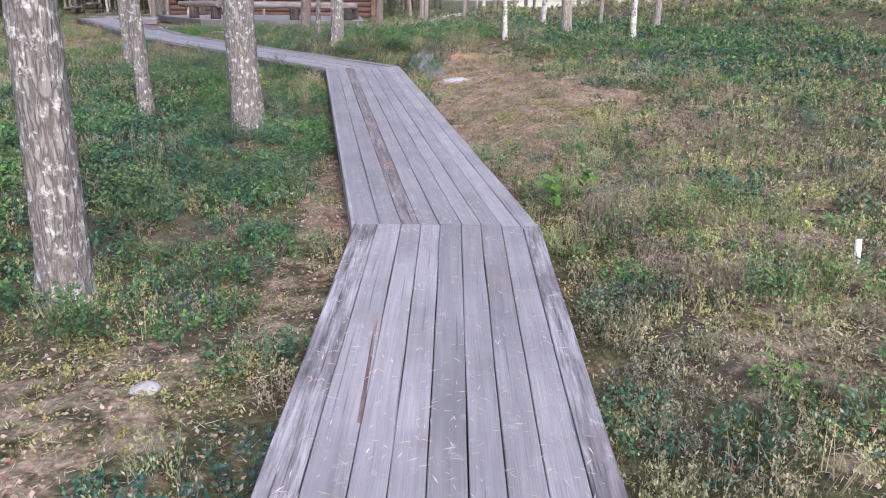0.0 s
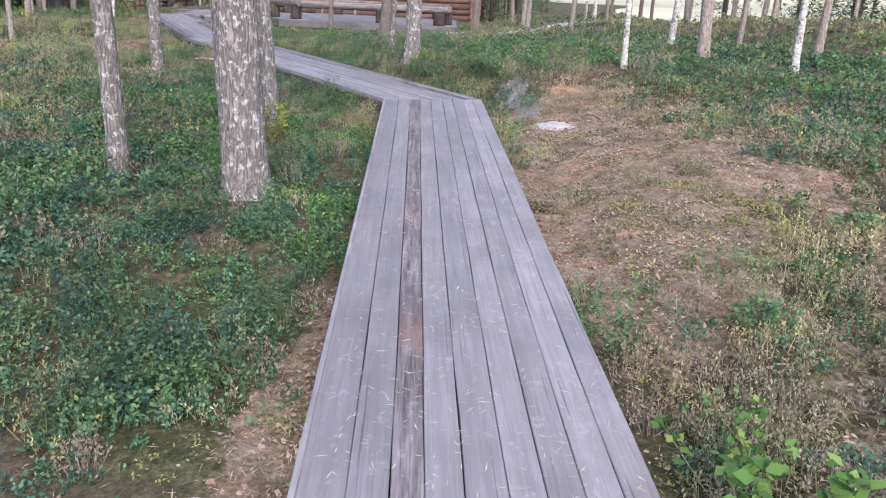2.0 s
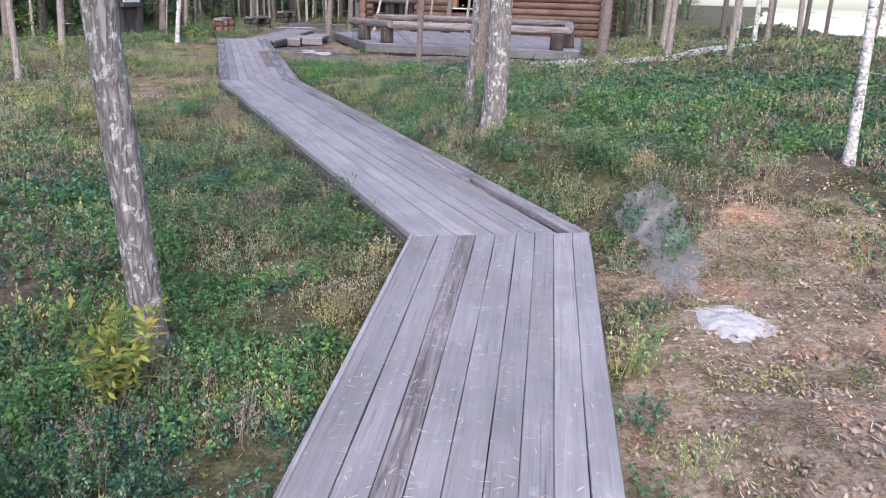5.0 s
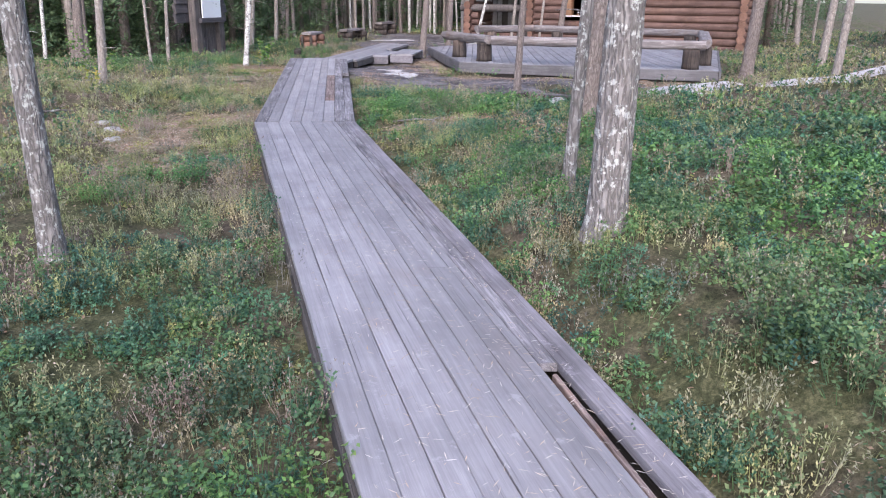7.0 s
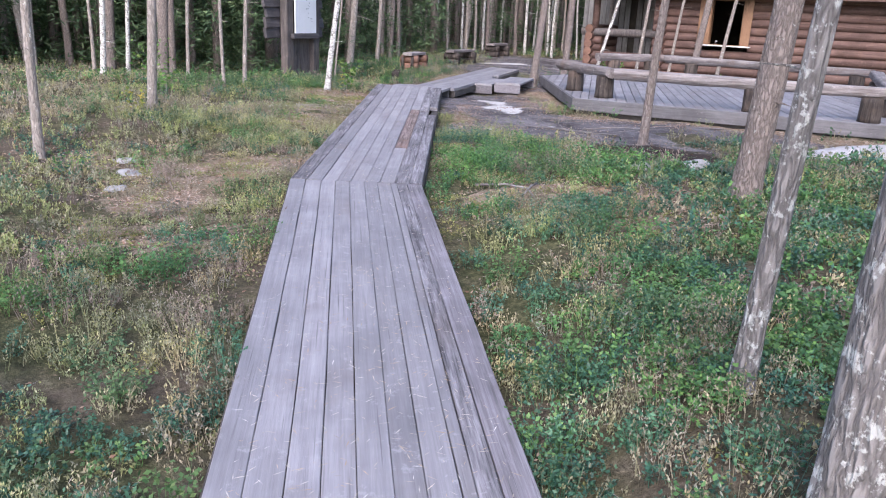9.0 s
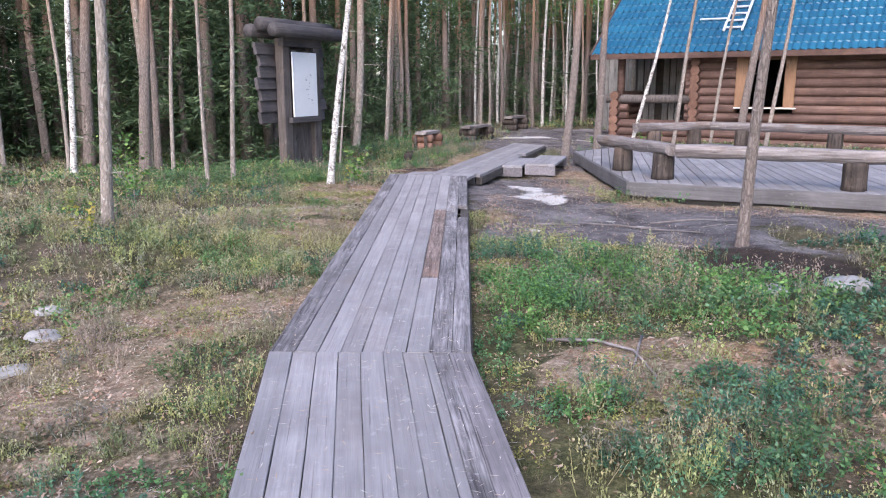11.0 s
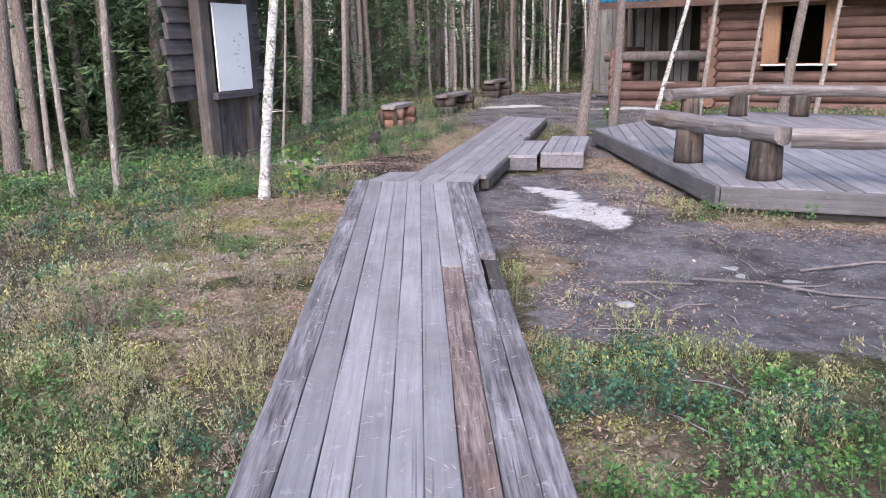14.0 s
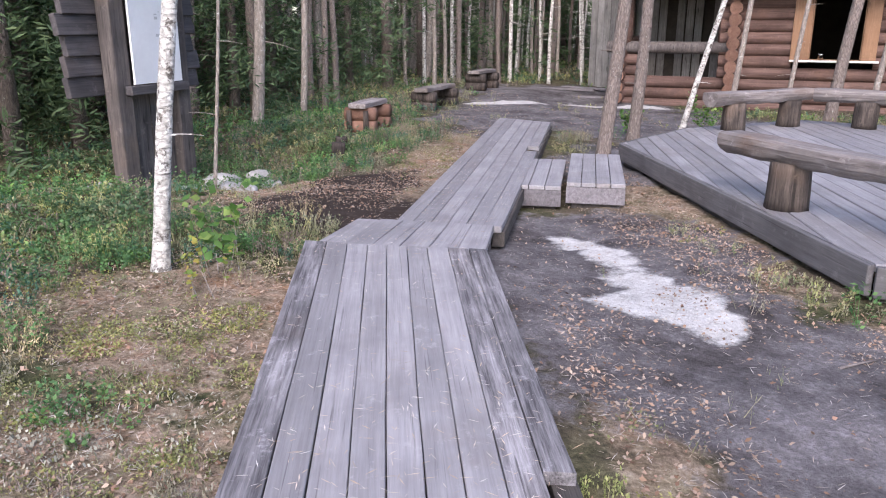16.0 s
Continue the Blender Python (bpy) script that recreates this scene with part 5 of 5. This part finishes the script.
for i, (x, y, lx, ly, r) in enumerate(MID_PINES):
    make_tree("pine_tree", x, y, r, (lx, ly), 9.0 + 0.5 * (i % 5), THIN_BARK if 0 < i and r < 0.07 else PINE_DARK, sides=16, step=0.3, rough=0.07, seed=i + 30, crown=0.6, reach=1.3, leaves=20, limbs=12,
              label="slender pine with a warm brown trunk, thin bark", group="slender pines", bend=0.03, stubs=8)
RIGHT_TREES = [(0.13, 12.66, -0.02, 0.002, 0.038), (0.81, 15.7, 0.057, -0.005, 0.05), (1.22, 14.5, -0.04, 0.009, 0.09), (2.3, 13.6, -0.03, 0.01, 0.05), (3.1, 16.2, 0.02, 0.0, 0.07), (2.2, 18.5, 0.02, 0.01, 0.05),
               (-2.6, 24.5, 0.05, 0.01, 0.07), (-3.2, 28.2, 0.06, 0.01, 0.09), (-1.2, 21.8, 0.03, 0.01, 0.06)]
for i, (x, y, lx, ly, r) in enumerate(RIGHT_TREES):
    birchy = i in (0, 1, 3)
    make_tree("birch_tree" if birchy else "pine_tree", x, y, r, (lx, ly), 8.0 + 0.5 * (i % 4), BIRCH_BARK if birchy else THIN_BARK, FRESH_LEAF if birchy else NEEDLES, 14, 0.3, 0.06, i + 60, 0.62, 1.2, 20,
              "thin pale birch standing in the heath" if birchy else "thin brown pine standing in the heath", "tree", "trees in the heath", 0.03, 6, 10)
LEFT_BIRCHES = [(-12.69, 20.55, 0.077, 0.086, 0.05), (-12.32, 29.15, 0.20, 0.07, 0.042), (-19.7, 19.98, -0.006, -0.013, 0.043), (-17.77, 19.18, 0.028, 0.065, 0.057), (-18.86, 20.3, 0.034, 0.07, 0.048), (-17.54, 20.94, 0.025, 0.043, 0.041),
                (-14.11, 19.46, -0.008, -0.013, 0.03), (-14.2, 19.95, 0.016, 0.023, 0.038), (-15.19, 22.99, 0.049, 0.062, 0.02)]
for i, (x, y, lx, ly, r) in enumerate(LEFT_BIRCHES):
    white = i in (0, 1, 3, 4)
    make_tree("birch_tree" if white else "young_pine", x, y, r, (lx, ly), 7.5 + 0.5 * (i % 4), BIRCH_BARK if white else THIN_BARK, FRESH_LEAF if white else NEEDLES, 18, 0.2, 0.07, i + 80, 0.6, 1.1, 20,
              "white birch with dark knots, slightly leaning" if white else "very thin young pine at the clearing edge", "tree", "young trees", 0.035, 5, 10)


# ---- forest round the clearing ----
def spruce_parts(seed, height, low):
    """Trunk and drooping needled branches of a spruce."""
    rnd, nr = random.Random(seed), np.random.default_rng(seed)
    tv, tq, tt = tube_arrays([(0, 0, -0.2), (0, 0, height * 0.5), (0, 0, height)], [0.13, 0.08, 0.01], 8)
    trunk = mesh_np("trunk", np.array([list(p) for p in tv]), [tq, tt], PINE_DARK, True)
    centres = []
    for k in range(int(height * 9)):
        h = low + (height - low) * (k / (height * 9)) ** 0.9
        a, ln = rnd.random() * 6.283, (0.25 + 1.75 * (1 - h / height)) * rnd.uniform(0.6, 1.1)
        for t in (0.25, 0.45, 0.65, 0.85, 1.0):
            centres.append((math.cos(a) * ln * t, math.sin(a) * ln * t, h - 0.32 * ln * t))
    fv, fq = tuft_arrays(centres, 0.14, 13, nr, 0.5, 0.18, 0.016)
    return trunk, mesh_np("foliage", fv, [fq], NEEDLES)


def pole_parts(seed, height, r, material, leaf, crown):
    rnd, nr = random.Random(seed), np.random.default_rng(seed)
    me, path, radii = trunk_mesh(height, r, (rnd.uniform(-0.03, 0.05), rnd.uniform(-0.02, 0.05)), material, 9, 0.7, 0.05, seed, 0.05)
    lv, lq, tips = limb_tubes(path, radii, height * crown, height * 0.98, 14, 1.5, 0.1, rnd)
    fv, fq = tuft_arrays(tips, 0.36, 30, nr, long=0.18 if leaf is NEEDLES else 0.07, wide=0.014 if leaf is NEEDLES else 0.025)
    sv, sq, _ = limb_tubes(path, radii, 1.0, height * crown, 16, 0.55, -0.05, rnd, 0.12)
    return me, mesh_np("branching", np.concatenate([lv, sv]), [lq + [tuple(j + len(lv) for j in f) for f in sq]], material, True), mesh_np("crown", fv, [fq], leaf)


def forest_kind(name, meshes, names, label, group):
    t = thing(name, pose(0, 0, 0), label, "tree", group)
    for n, me in zip(names, meshes):
        ob = part(n, me, t)
        if n != "trunk":
            tagged(ob, kind="stuff")
    return t


KINDS = []
for i in range(4):
    KINDS.append(forest_kind("pine_tree", pole_parts(200 + i, 11 + i, 0.055 + 0.016 * i, (THIN_BARK, PINE_DARK)[i % 2], NEEDLES, 0.55), ("trunk", "branching", "crown"), "tall straight forest pine, bare lower trunk", "forest pines"))
for i in range(2):
    KINDS.append(forest_kind("birch_tree", pole_parts(220 + i, 8.5 + i, 0.04 + 0.012 * i, BIRCH_BARK, FRESH_LEAF, 0.45), ("trunk", "branching", "crown"), "slim white forest birch with green crown", "forest birches"))
for i in range(3):
    KINDS.append(forest_kind("spruce_tree", spruce_parts(240 + i, 5.5 + 2.2 * i, 0.25), ("trunk", "foliage"), "dark green spruce branched down to the ground", "forest spruces"))
CLEAR = [(-17, 23.6, 2.0), (-9, 18, 11.5), (-2, 8, 12.5), (0, 0, 13), (-10, 33, 6.5), (-13.5, 25, 5.2), (-15.8, 31, 3.6), (-17.5, 35, 2.2), (2, 19, 5)]
frnd = random.Random(11)
used_kind, placed = set(), []


def forest(count, region, weights, gap):
    done, tries = 0, 0
    while done < count and tries < count * 40:
        tries += 1
        x, y = region(frnd)
        if any((x - cx) ** 2 + (y - cy) ** 2 < cr * cr for cx, cy, cr in CLEAR):
            continue
        if x > -7 and y > 40 - 0.3 * max(x, 0) or (x > 1 and y > 25 and frnd.random() < 0.45):
            continue
        if any((x - px) ** 2 + (y - py) ** 2 < gap * gap for px, py in placed):
            continue
        k = frnd.choices(range(len(KINDS)), weights)[0]
        m = pose(x, y, spot_z(x, y) - 0.05, frnd.uniform(-2, 2), frnd.uniform(-2, 2), frnd.uniform(0, 360))
        if k not in used_kind:
            used_kind.add(k)
            KINDS[k].matrix_basis = m
        else:
            ob = copy_thing(KINDS[k], m)
            sc = frnd.uniform(0.85, 1.2)
            ob.scale = (sc, sc, sc)
        placed.append((x, y))
        done += 1


# dense wood at the far side and to the left, thinner to the right
forest(70, lambda q: (q.uniform(-28, -16.5), q.uniform(33, 45)), (5, 4, 1.5, 1, 3, 3, 0, 0, 0), 0.6)
forest(80, lambda q: (q.uniform(-34, -17.5), q.uniform(17, 44)), (5, 4, 4, 3, 1.5, 1.5, 1.0, 1.0, 0.8), 0.9)
forest(120, lambda q: (q.uniform(-32, -2), q.uniform(36, 56)), (5, 4, 4, 3, 2, 2, 0.8, 0.8, 0.8), 0.8)
forest(110, lambda q: (q.uniform(-34, -19.5), q.uniform(13, 50)), (0.6, 0.6, 0.6, 0.6, 0, 0, 4, 5, 6), 0.9)
forest(46, lambda q: (q.uniform(-31, -20.5), q.uniform(13, 33)), (0, 0, 0, 0, 0, 0, 4, 4, 3), 0.7)
forest(60, lambda q: (q.uniform(-34, 8), q.uniform(42, 60)), (0.6, 0.6, 0.6, 0.6, 0, 0, 3, 5, 6), 0.9)
forest(26, lambda q: (q.uniform(3, 30), q.uniform(24, 50)), (0.6, 0.6, 0.6, 0.6, 0, 0, 5, 4, 2), 1.2)
forest(90, lambda q: (q.uniform(-62, -30), q.uniform(0, 70)), (1, 1, 1, 1, 0.3, 0.3, 2, 4, 5), 1.3)
forest(90, lambda q: (q.uniform(-45, 10), q.uniform(52, 85)), (1, 1, 1, 1, 0.4, 0.4, 2, 4, 5), 1.3)
forest(50, lambda q: (q.uniform(-2, 26), q.uniform(19, 50)), (4, 3, 3, 2, 2, 2, 0.3, 0.2, 0.2), 1.2)
forest(24, lambda q: (q.uniform(9, 34), q.uniform(-14, 30)), (4, 3, 3, 3, 1, 1, 1, 1, 1), 1.5)
forest(14, lambda q: (q.uniform(-30, 20), q.uniform(-32, -12)), (4, 3, 3, 3, 1, 1, 1, 1, 1), 1.6)

# ---- undergrowth ----
def sprigs(x, y, height, nleaf, length, width, rnd, stem=0.0025, spread=0.35, up=0.5, tip=0.15, out=None):
    """Leafy twigs standing at the given places: arrays of vertices and faces. Each may lean outwards by out."""
    n = len(x)
    z = ground_z(x, y) - 0.01
    h = np.broadcast_to(np.asarray(height, float), (n,)) * rnd.uniform(0.7, 1.15, n)
    lean = rnd.normal(0, spread, (n, 2)) * h[:, None]
    if out is not None:
        lean = lean + out * h[:, None]
    base = np.stack([x, y, z], 1)
    top = base + np.stack([lean[:, 0], lean[:, 1], h], 1)
    a = rnd.uniform(0, 6.283, n)
    w = np.stack([np.cos(a), np.sin(a), 0 * a], 1) * stem
    sv = np.stack([base - w, base + w, top], 1).reshape(-1, 3)
    sf = np.arange(3 * n).reshape(-1, 3)
    m = n * nleaf
    t = tip + (1.04 - tip) * rnd.random(m) ** 0.75
    i = np.repeat(np.arange(n), nleaf)
    p = base[i] + (top - base)[i] * t[:, None] + rnd.normal(0, 0.008, (m, 3))
    ang = rnd.uniform(0, 6.283, m)
    el = rnd.normal(up, 0.4, m)
    d = np.stack([np.cos(ang) * np.cos(el), np.sin(ang) * np.cos(el), np.sin(el)], 1)
    s = np.cross(d, np.array([0, 0, 1.0]) + rnd.normal(0, 0.45, (m, 3)))
    s /= np.linalg.norm(s, axis=1, keepdims=True) + 1e-9
    size = rnd.uniform(0.65, 1.3, (m, 1))
    L, W = length * size, width * size
    lv = np.stack([p, p + d * L * 0.45 + s * W * 0.5, p + d * L, p + d * L * 0.45 - s * W * 0.5], 1).reshape(-1, 3)
    lf = np.arange(4 * m).reshape(-1, 4) + len(sv)
    return np.concatenate([sv, lv]), sf, lf


def patchy(x, y, scale, seed):
    """Smooth drifts over the plan, 0 to 1."""
    v = np.zeros_like(x)
    r = np.random.default_rng(seed)
    for k in range(7):
        a, f, ph = r.uniform(0, 6.283), scale * r.uniform(0.6, 2.2), r.uniform(0, 6.283)
        v += np.sin((x * math.cos(a) + y * math.sin(a)) * f + ph)
    return 1 / (1 + np.exp(-v * 0.9))


def scatter(density, rnd, lo=0.0, hi=3.6, box=(-20, 6, -2, 33)):
    """Random places lo..hi metres from the boardwalk, off the boards, the terrace and the yard."""
    n = int(density * (box[1] - box[0]) * (box[3] - box[2]))
    x, y = rnd.uniform(box[0], box[1], n), rnd.uniform(box[2], box[3], n)
    d, _ = deck_near(x, y)
    ok = (d > 0.6) & (d >= lo) & (d < hi) & ~inside(x, y, PLATFORM, 0.15)
    ok &= ~((np.abs(x + 12.0) < 0.55) & (np.abs(y - 24.8) < 0.95))
    ok &= ~((x > -16.0) & (x < -5.6) & (y > 33.6) & (y < 41)) & (lake(x, y) < 0.05)
    return x[ok], y[ok], d[ok]


veg = np.random.default_rng(21)


# Bands beside the boardwalk: from, to, share of the twigs, share of the cushions, size of the leaves, stretch of the plan.
BANDS = ((0.0, 2.1, 1.0, 1.0, 1.0, (-20, 6, -2, 33)), (2.1, 4.6, 0.42, 1.0, 1.5, (-20, 6, -2, 33)), (4.6, 10, 0.17, 0.8, 2.2, (-28, 10, -4, 40)), (10, 28, 0.12, 0.4, 3.2, (-38, 22, 4, 52)))


def bare_at(x, y):
    bare = np.maximum(np.maximum(spots(x, y, LITTER), spots(x, y, SOIL) * 1.7), np.maximum(spots(x, y, PALE) * 1.5, 0.25 * spots(x, y, THIN)))
    return np.clip(np.maximum(np.maximum(bare, spots(x, y, HUMUS) * 1.4), spots(x, y, BROWN) * 0.97), 0, 1)


def grow(name, material, label, density, radius, height, twigs, nleaf, length, width, keep, bands=BANDS, **more):
    """Rounded cushions of leafy twigs, each cushion of a tone of its own."""
    vs, f3, f4, tones, n = [], [], [], [], 0
    for lo, hi, share, often, big, box in bands:
        x, y, d = scatter(density * often, veg, lo, hi, box)
        ok = veg.random(len(x)) < keep(x, y, bare_at(x, y))
        x, y = x[ok], y[ok]
        if not len(x):
            continue
        count = max(2, round(twigs * share))
        rad = radius * veg.uniform(0.6, 1.45, len(x)) * (1 + 0.25 * (big - 1))
        high = height * veg.uniform(0.55, 1.35, len(x)) * (0.7 + 0.6 * patchy(x, y, 3.0, 77))
        tone = np.clip(veg.normal(0.5, 0.24, len(x)), 0, 1)
        k = np.repeat(np.arange(len(x)), count)
        u, a = np.sqrt(veg.random(len(k))), veg.uniform(0, 6.283, len(k))
        px, py = x[k] + rad[k] * u * np.cos(a), y[k] + rad[k] * u * np.sin(a)
        d, _ = deck_near(px, py)
        ok = (d > 0.57) & ~inside(px, py, PLATFORM, 0.03) & (veg.random(len(k)) > 0.9 * np.clip(1.3 * spots(px, py, PALE) + spots(px, py, SOIL) - 0.3, 0, 1))
        k, u, a, px, py = k[ok], u[ok], a[ok], px[ok], py[ok]
        out = np.stack([np.cos(a), np.sin(a)], 1) * (0.45 * u)[:, None]
        v, fa, fb = sprigs(px, py, high[k] * np.sqrt(1 - 0.75 * u * u), nleaf, length * big, width * big, veg, out=out, **more)
        vs.append(v)
        tones += [np.repeat(tone[k], 3), np.repeat(tone[k], 4 * nleaf)]
        f3.append(fa + n)
        f4.append(fb + n)
        n += len(v)
    me = mesh_np(name, np.concatenate(vs), [np.concatenate(f3), np.concatenate(f4)], material)
    me.attributes.new("tone", "FLOAT", "POINT").data.foreach_set("value", np.concatenate(tones).astype(np.float32))
    return tagged(new(name, me), label, "undergrowth", kind="stuff")


def lush(x, y):
    return np.clip(0.17 + 0.95 * spots(x, y, GREEN), 0, 1)


grow("bilberry_shrubs", BILBERRY, "low green bilberry shrubs with small leaves", 22, 0.14, 0.17, 26, 9, 0.023, 0.0145, lambda x, y, b: (1 - b) * np.maximum(0.25 + 0.75 * patchy(x, y, 1.1, 1), 0.8 * spots(x, y, SUNNY)) * (0.1 + 0.9 * lush(x, y)), spread=0.16, up=0.3, tip=0.25)
grow("lingonberry_shrubs", LINGON, "dark glossy lingonberry carpet", 26, 0.14, 0.13, 28, 10, 0.02, 0.0115, lambda x, y, b: (1 - b) * (0.25 + 0.75 * patchy(x, y, 0.8, 5)) * lush(x, y) * (1 - 0.85 * spots(x, y, SUNNY)), spread=0.15, up=0.45, tip=0.2)
grow("heather", HEATHER, "brown and green wiry heather", 32, 0.13, 0.145, 25, 13, 0.0175, 0.0068, lambda x, y, b: (1 - b * 0.97) * (0.3 + 0.7 * patchy(x, y, 0.7, 9)) * (1.1 - 0.8 * lush(x, y)), spread=0.13, up=0.85, tip=0.2)
grow("withered_heather", WITHERED, "withered tan heather tufts among the green", 7, 0.11, 0.18, 26, 12, 0.016, 0.006, lambda x, y, b: (1 - b) * patchy(x, y, 1.5, 41) ** 2, bands=BANDS[:3], spread=0.13, up=0.85, tip=0.3)
grow("dry_grass", GRASS, "sparse pale dry grass blades", 12, 0.08, 0.08, 7, 3, 0.05, 0.0026, lambda x, y, b: (1 - b * 0.8) * (0.15 + 0.85 * patchy(x, y, 1.3, 14)) * (1.1 - 0.75 * lush(x, y)), bands=BANDS[:2], spread=0.3, up=1.1, tip=0.0)
grow("moss_tufts", MOSS, "low olive moss and small herbs on the bare ground", 26, 0.12, 0.03, 24, 7, 0.016, 0.009, lambda x, y, b: np.clip(0.12 + 0.9 * patchy(x, y, 1.6, 23) * (0.2 + 0.5 * spots(x, y, LITTER) * patchy(x, y, 3.1, 61) ** 2 + 1.3 * spots(x, y, THIN) + 0.9 * spots(x, y, BROWN)), 0, 1) * (1 - np.clip(1.8 * np.maximum(spots(x, y, SOIL), spots(x, y, HUMUS)), 0, 0.97)), bands=BANDS[:2], spread=0.5, up=0.4, tip=0.0)


def flakes(name, material, label, density, length, width, keep, lift=0.004, curl=0.35, on_deck=False, box=(-20, 6, -2, 33), reach=9.0):
    """Small flat bits lying on the ground or on the boards."""
    n = int(density * (box[1] - box[0]) * (box[3] - box[2]))
    x, y = veg.uniform(box[0], box[1], n), veg.uniform(box[2], box[3], n)
    d, high = deck_near(x, y)
    ok = (d < 0.5) if on_deck else (d > 0.58) & (d < reach) & ~inside(x, y, PLATFORM, 0.1)
    ok &= veg.random(n) < keep(x, y)
    x, y, high = x[ok], y[ok], high[ok]
    n = len(x)
    z = (high if on_deck else ground_z(x, y)) + lift
    a, tl, rl = veg.uniform(0, 6.283, n), veg.normal(0, curl, n), veg.normal(0, curl, n)
    dv = np.stack([np.cos(a), np.sin(a), tl], 1)
    sv = np.stack([-np.sin(a), np.cos(a), rl], 1)
    size = veg.uniform(0.5, 1.4, (n, 1))
    p = np.stack([x, y, z], 1)
    L, W = dv * length * size * 0.5, sv * width * size * 0.5
    verts = np.stack([p - L, p - L * 0.2 + W, p + L, p - L * 0.2 - W], 1).reshape(-1, 3)
    ob = new(name, mesh_np(name, verts, [np.arange(4 * n).reshape(-1, 4)], material))
    return tagged(ob, label, "litter", kind="stuff")


flakes("fallen_leaves", FALLEN, "brown and tan fallen leaves and bark flakes", 1300, 0.022, 0.013, lambda x, y: np.clip(0.05 + litter_at(x, y) + 0.02 * spots(x, y, SOIL), 0, 1), 0.008)
flakes("fallen_needles", PALE_NEEDLE, "pale fallen pine needles on the litter", 700, 0.05, 0.0028, lambda x, y: np.clip(0.04 + litter_at(x, y) + 0.15 * spots(x, y, SOIL), 0, 1), 0.008, 0.15)
flakes("needles_on_boards", PALE_NEEDLE, "pale pine needles strewn over the boards", 330, 0.04, 0.0036, lambda x, y: 0.25 + 0.75 * patchy(x, y, 1.2, 31), 0.007, 0.03, True)
flakes("reindeer_lichen", LICHEN, "pale cushions of reindeer lichen", 4000, 0.013, 0.009, lambda x, y: np.clip(spots(x, y, LICHENS) * 1.3 - 0.35, 0, 1) * patchy(x, y, 6.0, 51), 0.014, 0.8)


# ---- saplings ----
def sapling(name, x, y, height, twigs, nleaf, length, width, material, label, seed):
    r = np.random.default_rng(seed)
    px, py = x + r.normal(0, 0.05, twigs), y + r.normal(0, 0.05, twigs)
    v, a, b = sprigs(px, py, height, nleaf, length, width, r, 0.004, 0.3, 0.25, 0.2)
    base = np.array([x, y, spot_z(x, y)])
    s = thing(name, pose(*base), label, "sapling", "saplings")
    part("stalk", mesh_np("stalk", v[: 3 * twigs] - base, [a], THIN_BARK), s)
    part("foliage", mesh_np("foliage", v[3 * twigs:] - base, [b - 3 * twigs], material), s)


sapling("rowan_sapling", -2.80, 8.72, 0.40, 22, 30, 0.055, 0.018, YELLOW_LEAF, "yellowing rowan sapling between the pines", 1)
sapling("birch_sapling", 0.70, 4.60, 0.34, 9, 14, 0.055, 0.042, FRESH_LEAF, "light green leafy sapling beside the boards", 2)
sapling("birch_sapling", 0.68, 4.9, 0.26, 8, 12, 0.04, 0.03, FRESH_LEAF, "small light green leafy sapling", 3)
sapling("birch_sapling", -12.35, 20.75, 0.5, 8, 12, 0.07, 0.055, FRESH_LEAF, "broad-leaved green sapling at a birch foot", 4)
sapling("birch_sapling", -12.15, 20.45, 0.3, 6, 9, 0.04, 0.03, YELLOW_LEAF, "small reddish-yellow sapling in the grass", 5)
sapling("bush", -12.1, 29.6, 0.55, 16, 22, 0.06, 0.04, FRESH_LEAF, "leafy green bush beside the terrace", 6)
sapling("bush", -13.0, 28.9, 0.4, 10, 18, 0.055, 0.04, FRESH_LEAF, "leafy green bush at a pine foot", 7)
sapling("birch_sapling", -13.4, 17.9, 0.6, 8, 16, 0.06, 0.045, FRESH_LEAF, "light green sapling at the clearing edge", 8)
sapling("birch_sapling", -14.8, 18.6, 0.7, 9, 16, 0.06, 0.045, FRESH_LEAF, "light green sapling at the clearing edge", 9)
sapling("birch_sapling", -11.8, 16.6, 0.35, 6, 14, 0.05, 0.04, YELLOW_LEAF, "small yellow-green sapling at a pine foot", 10)
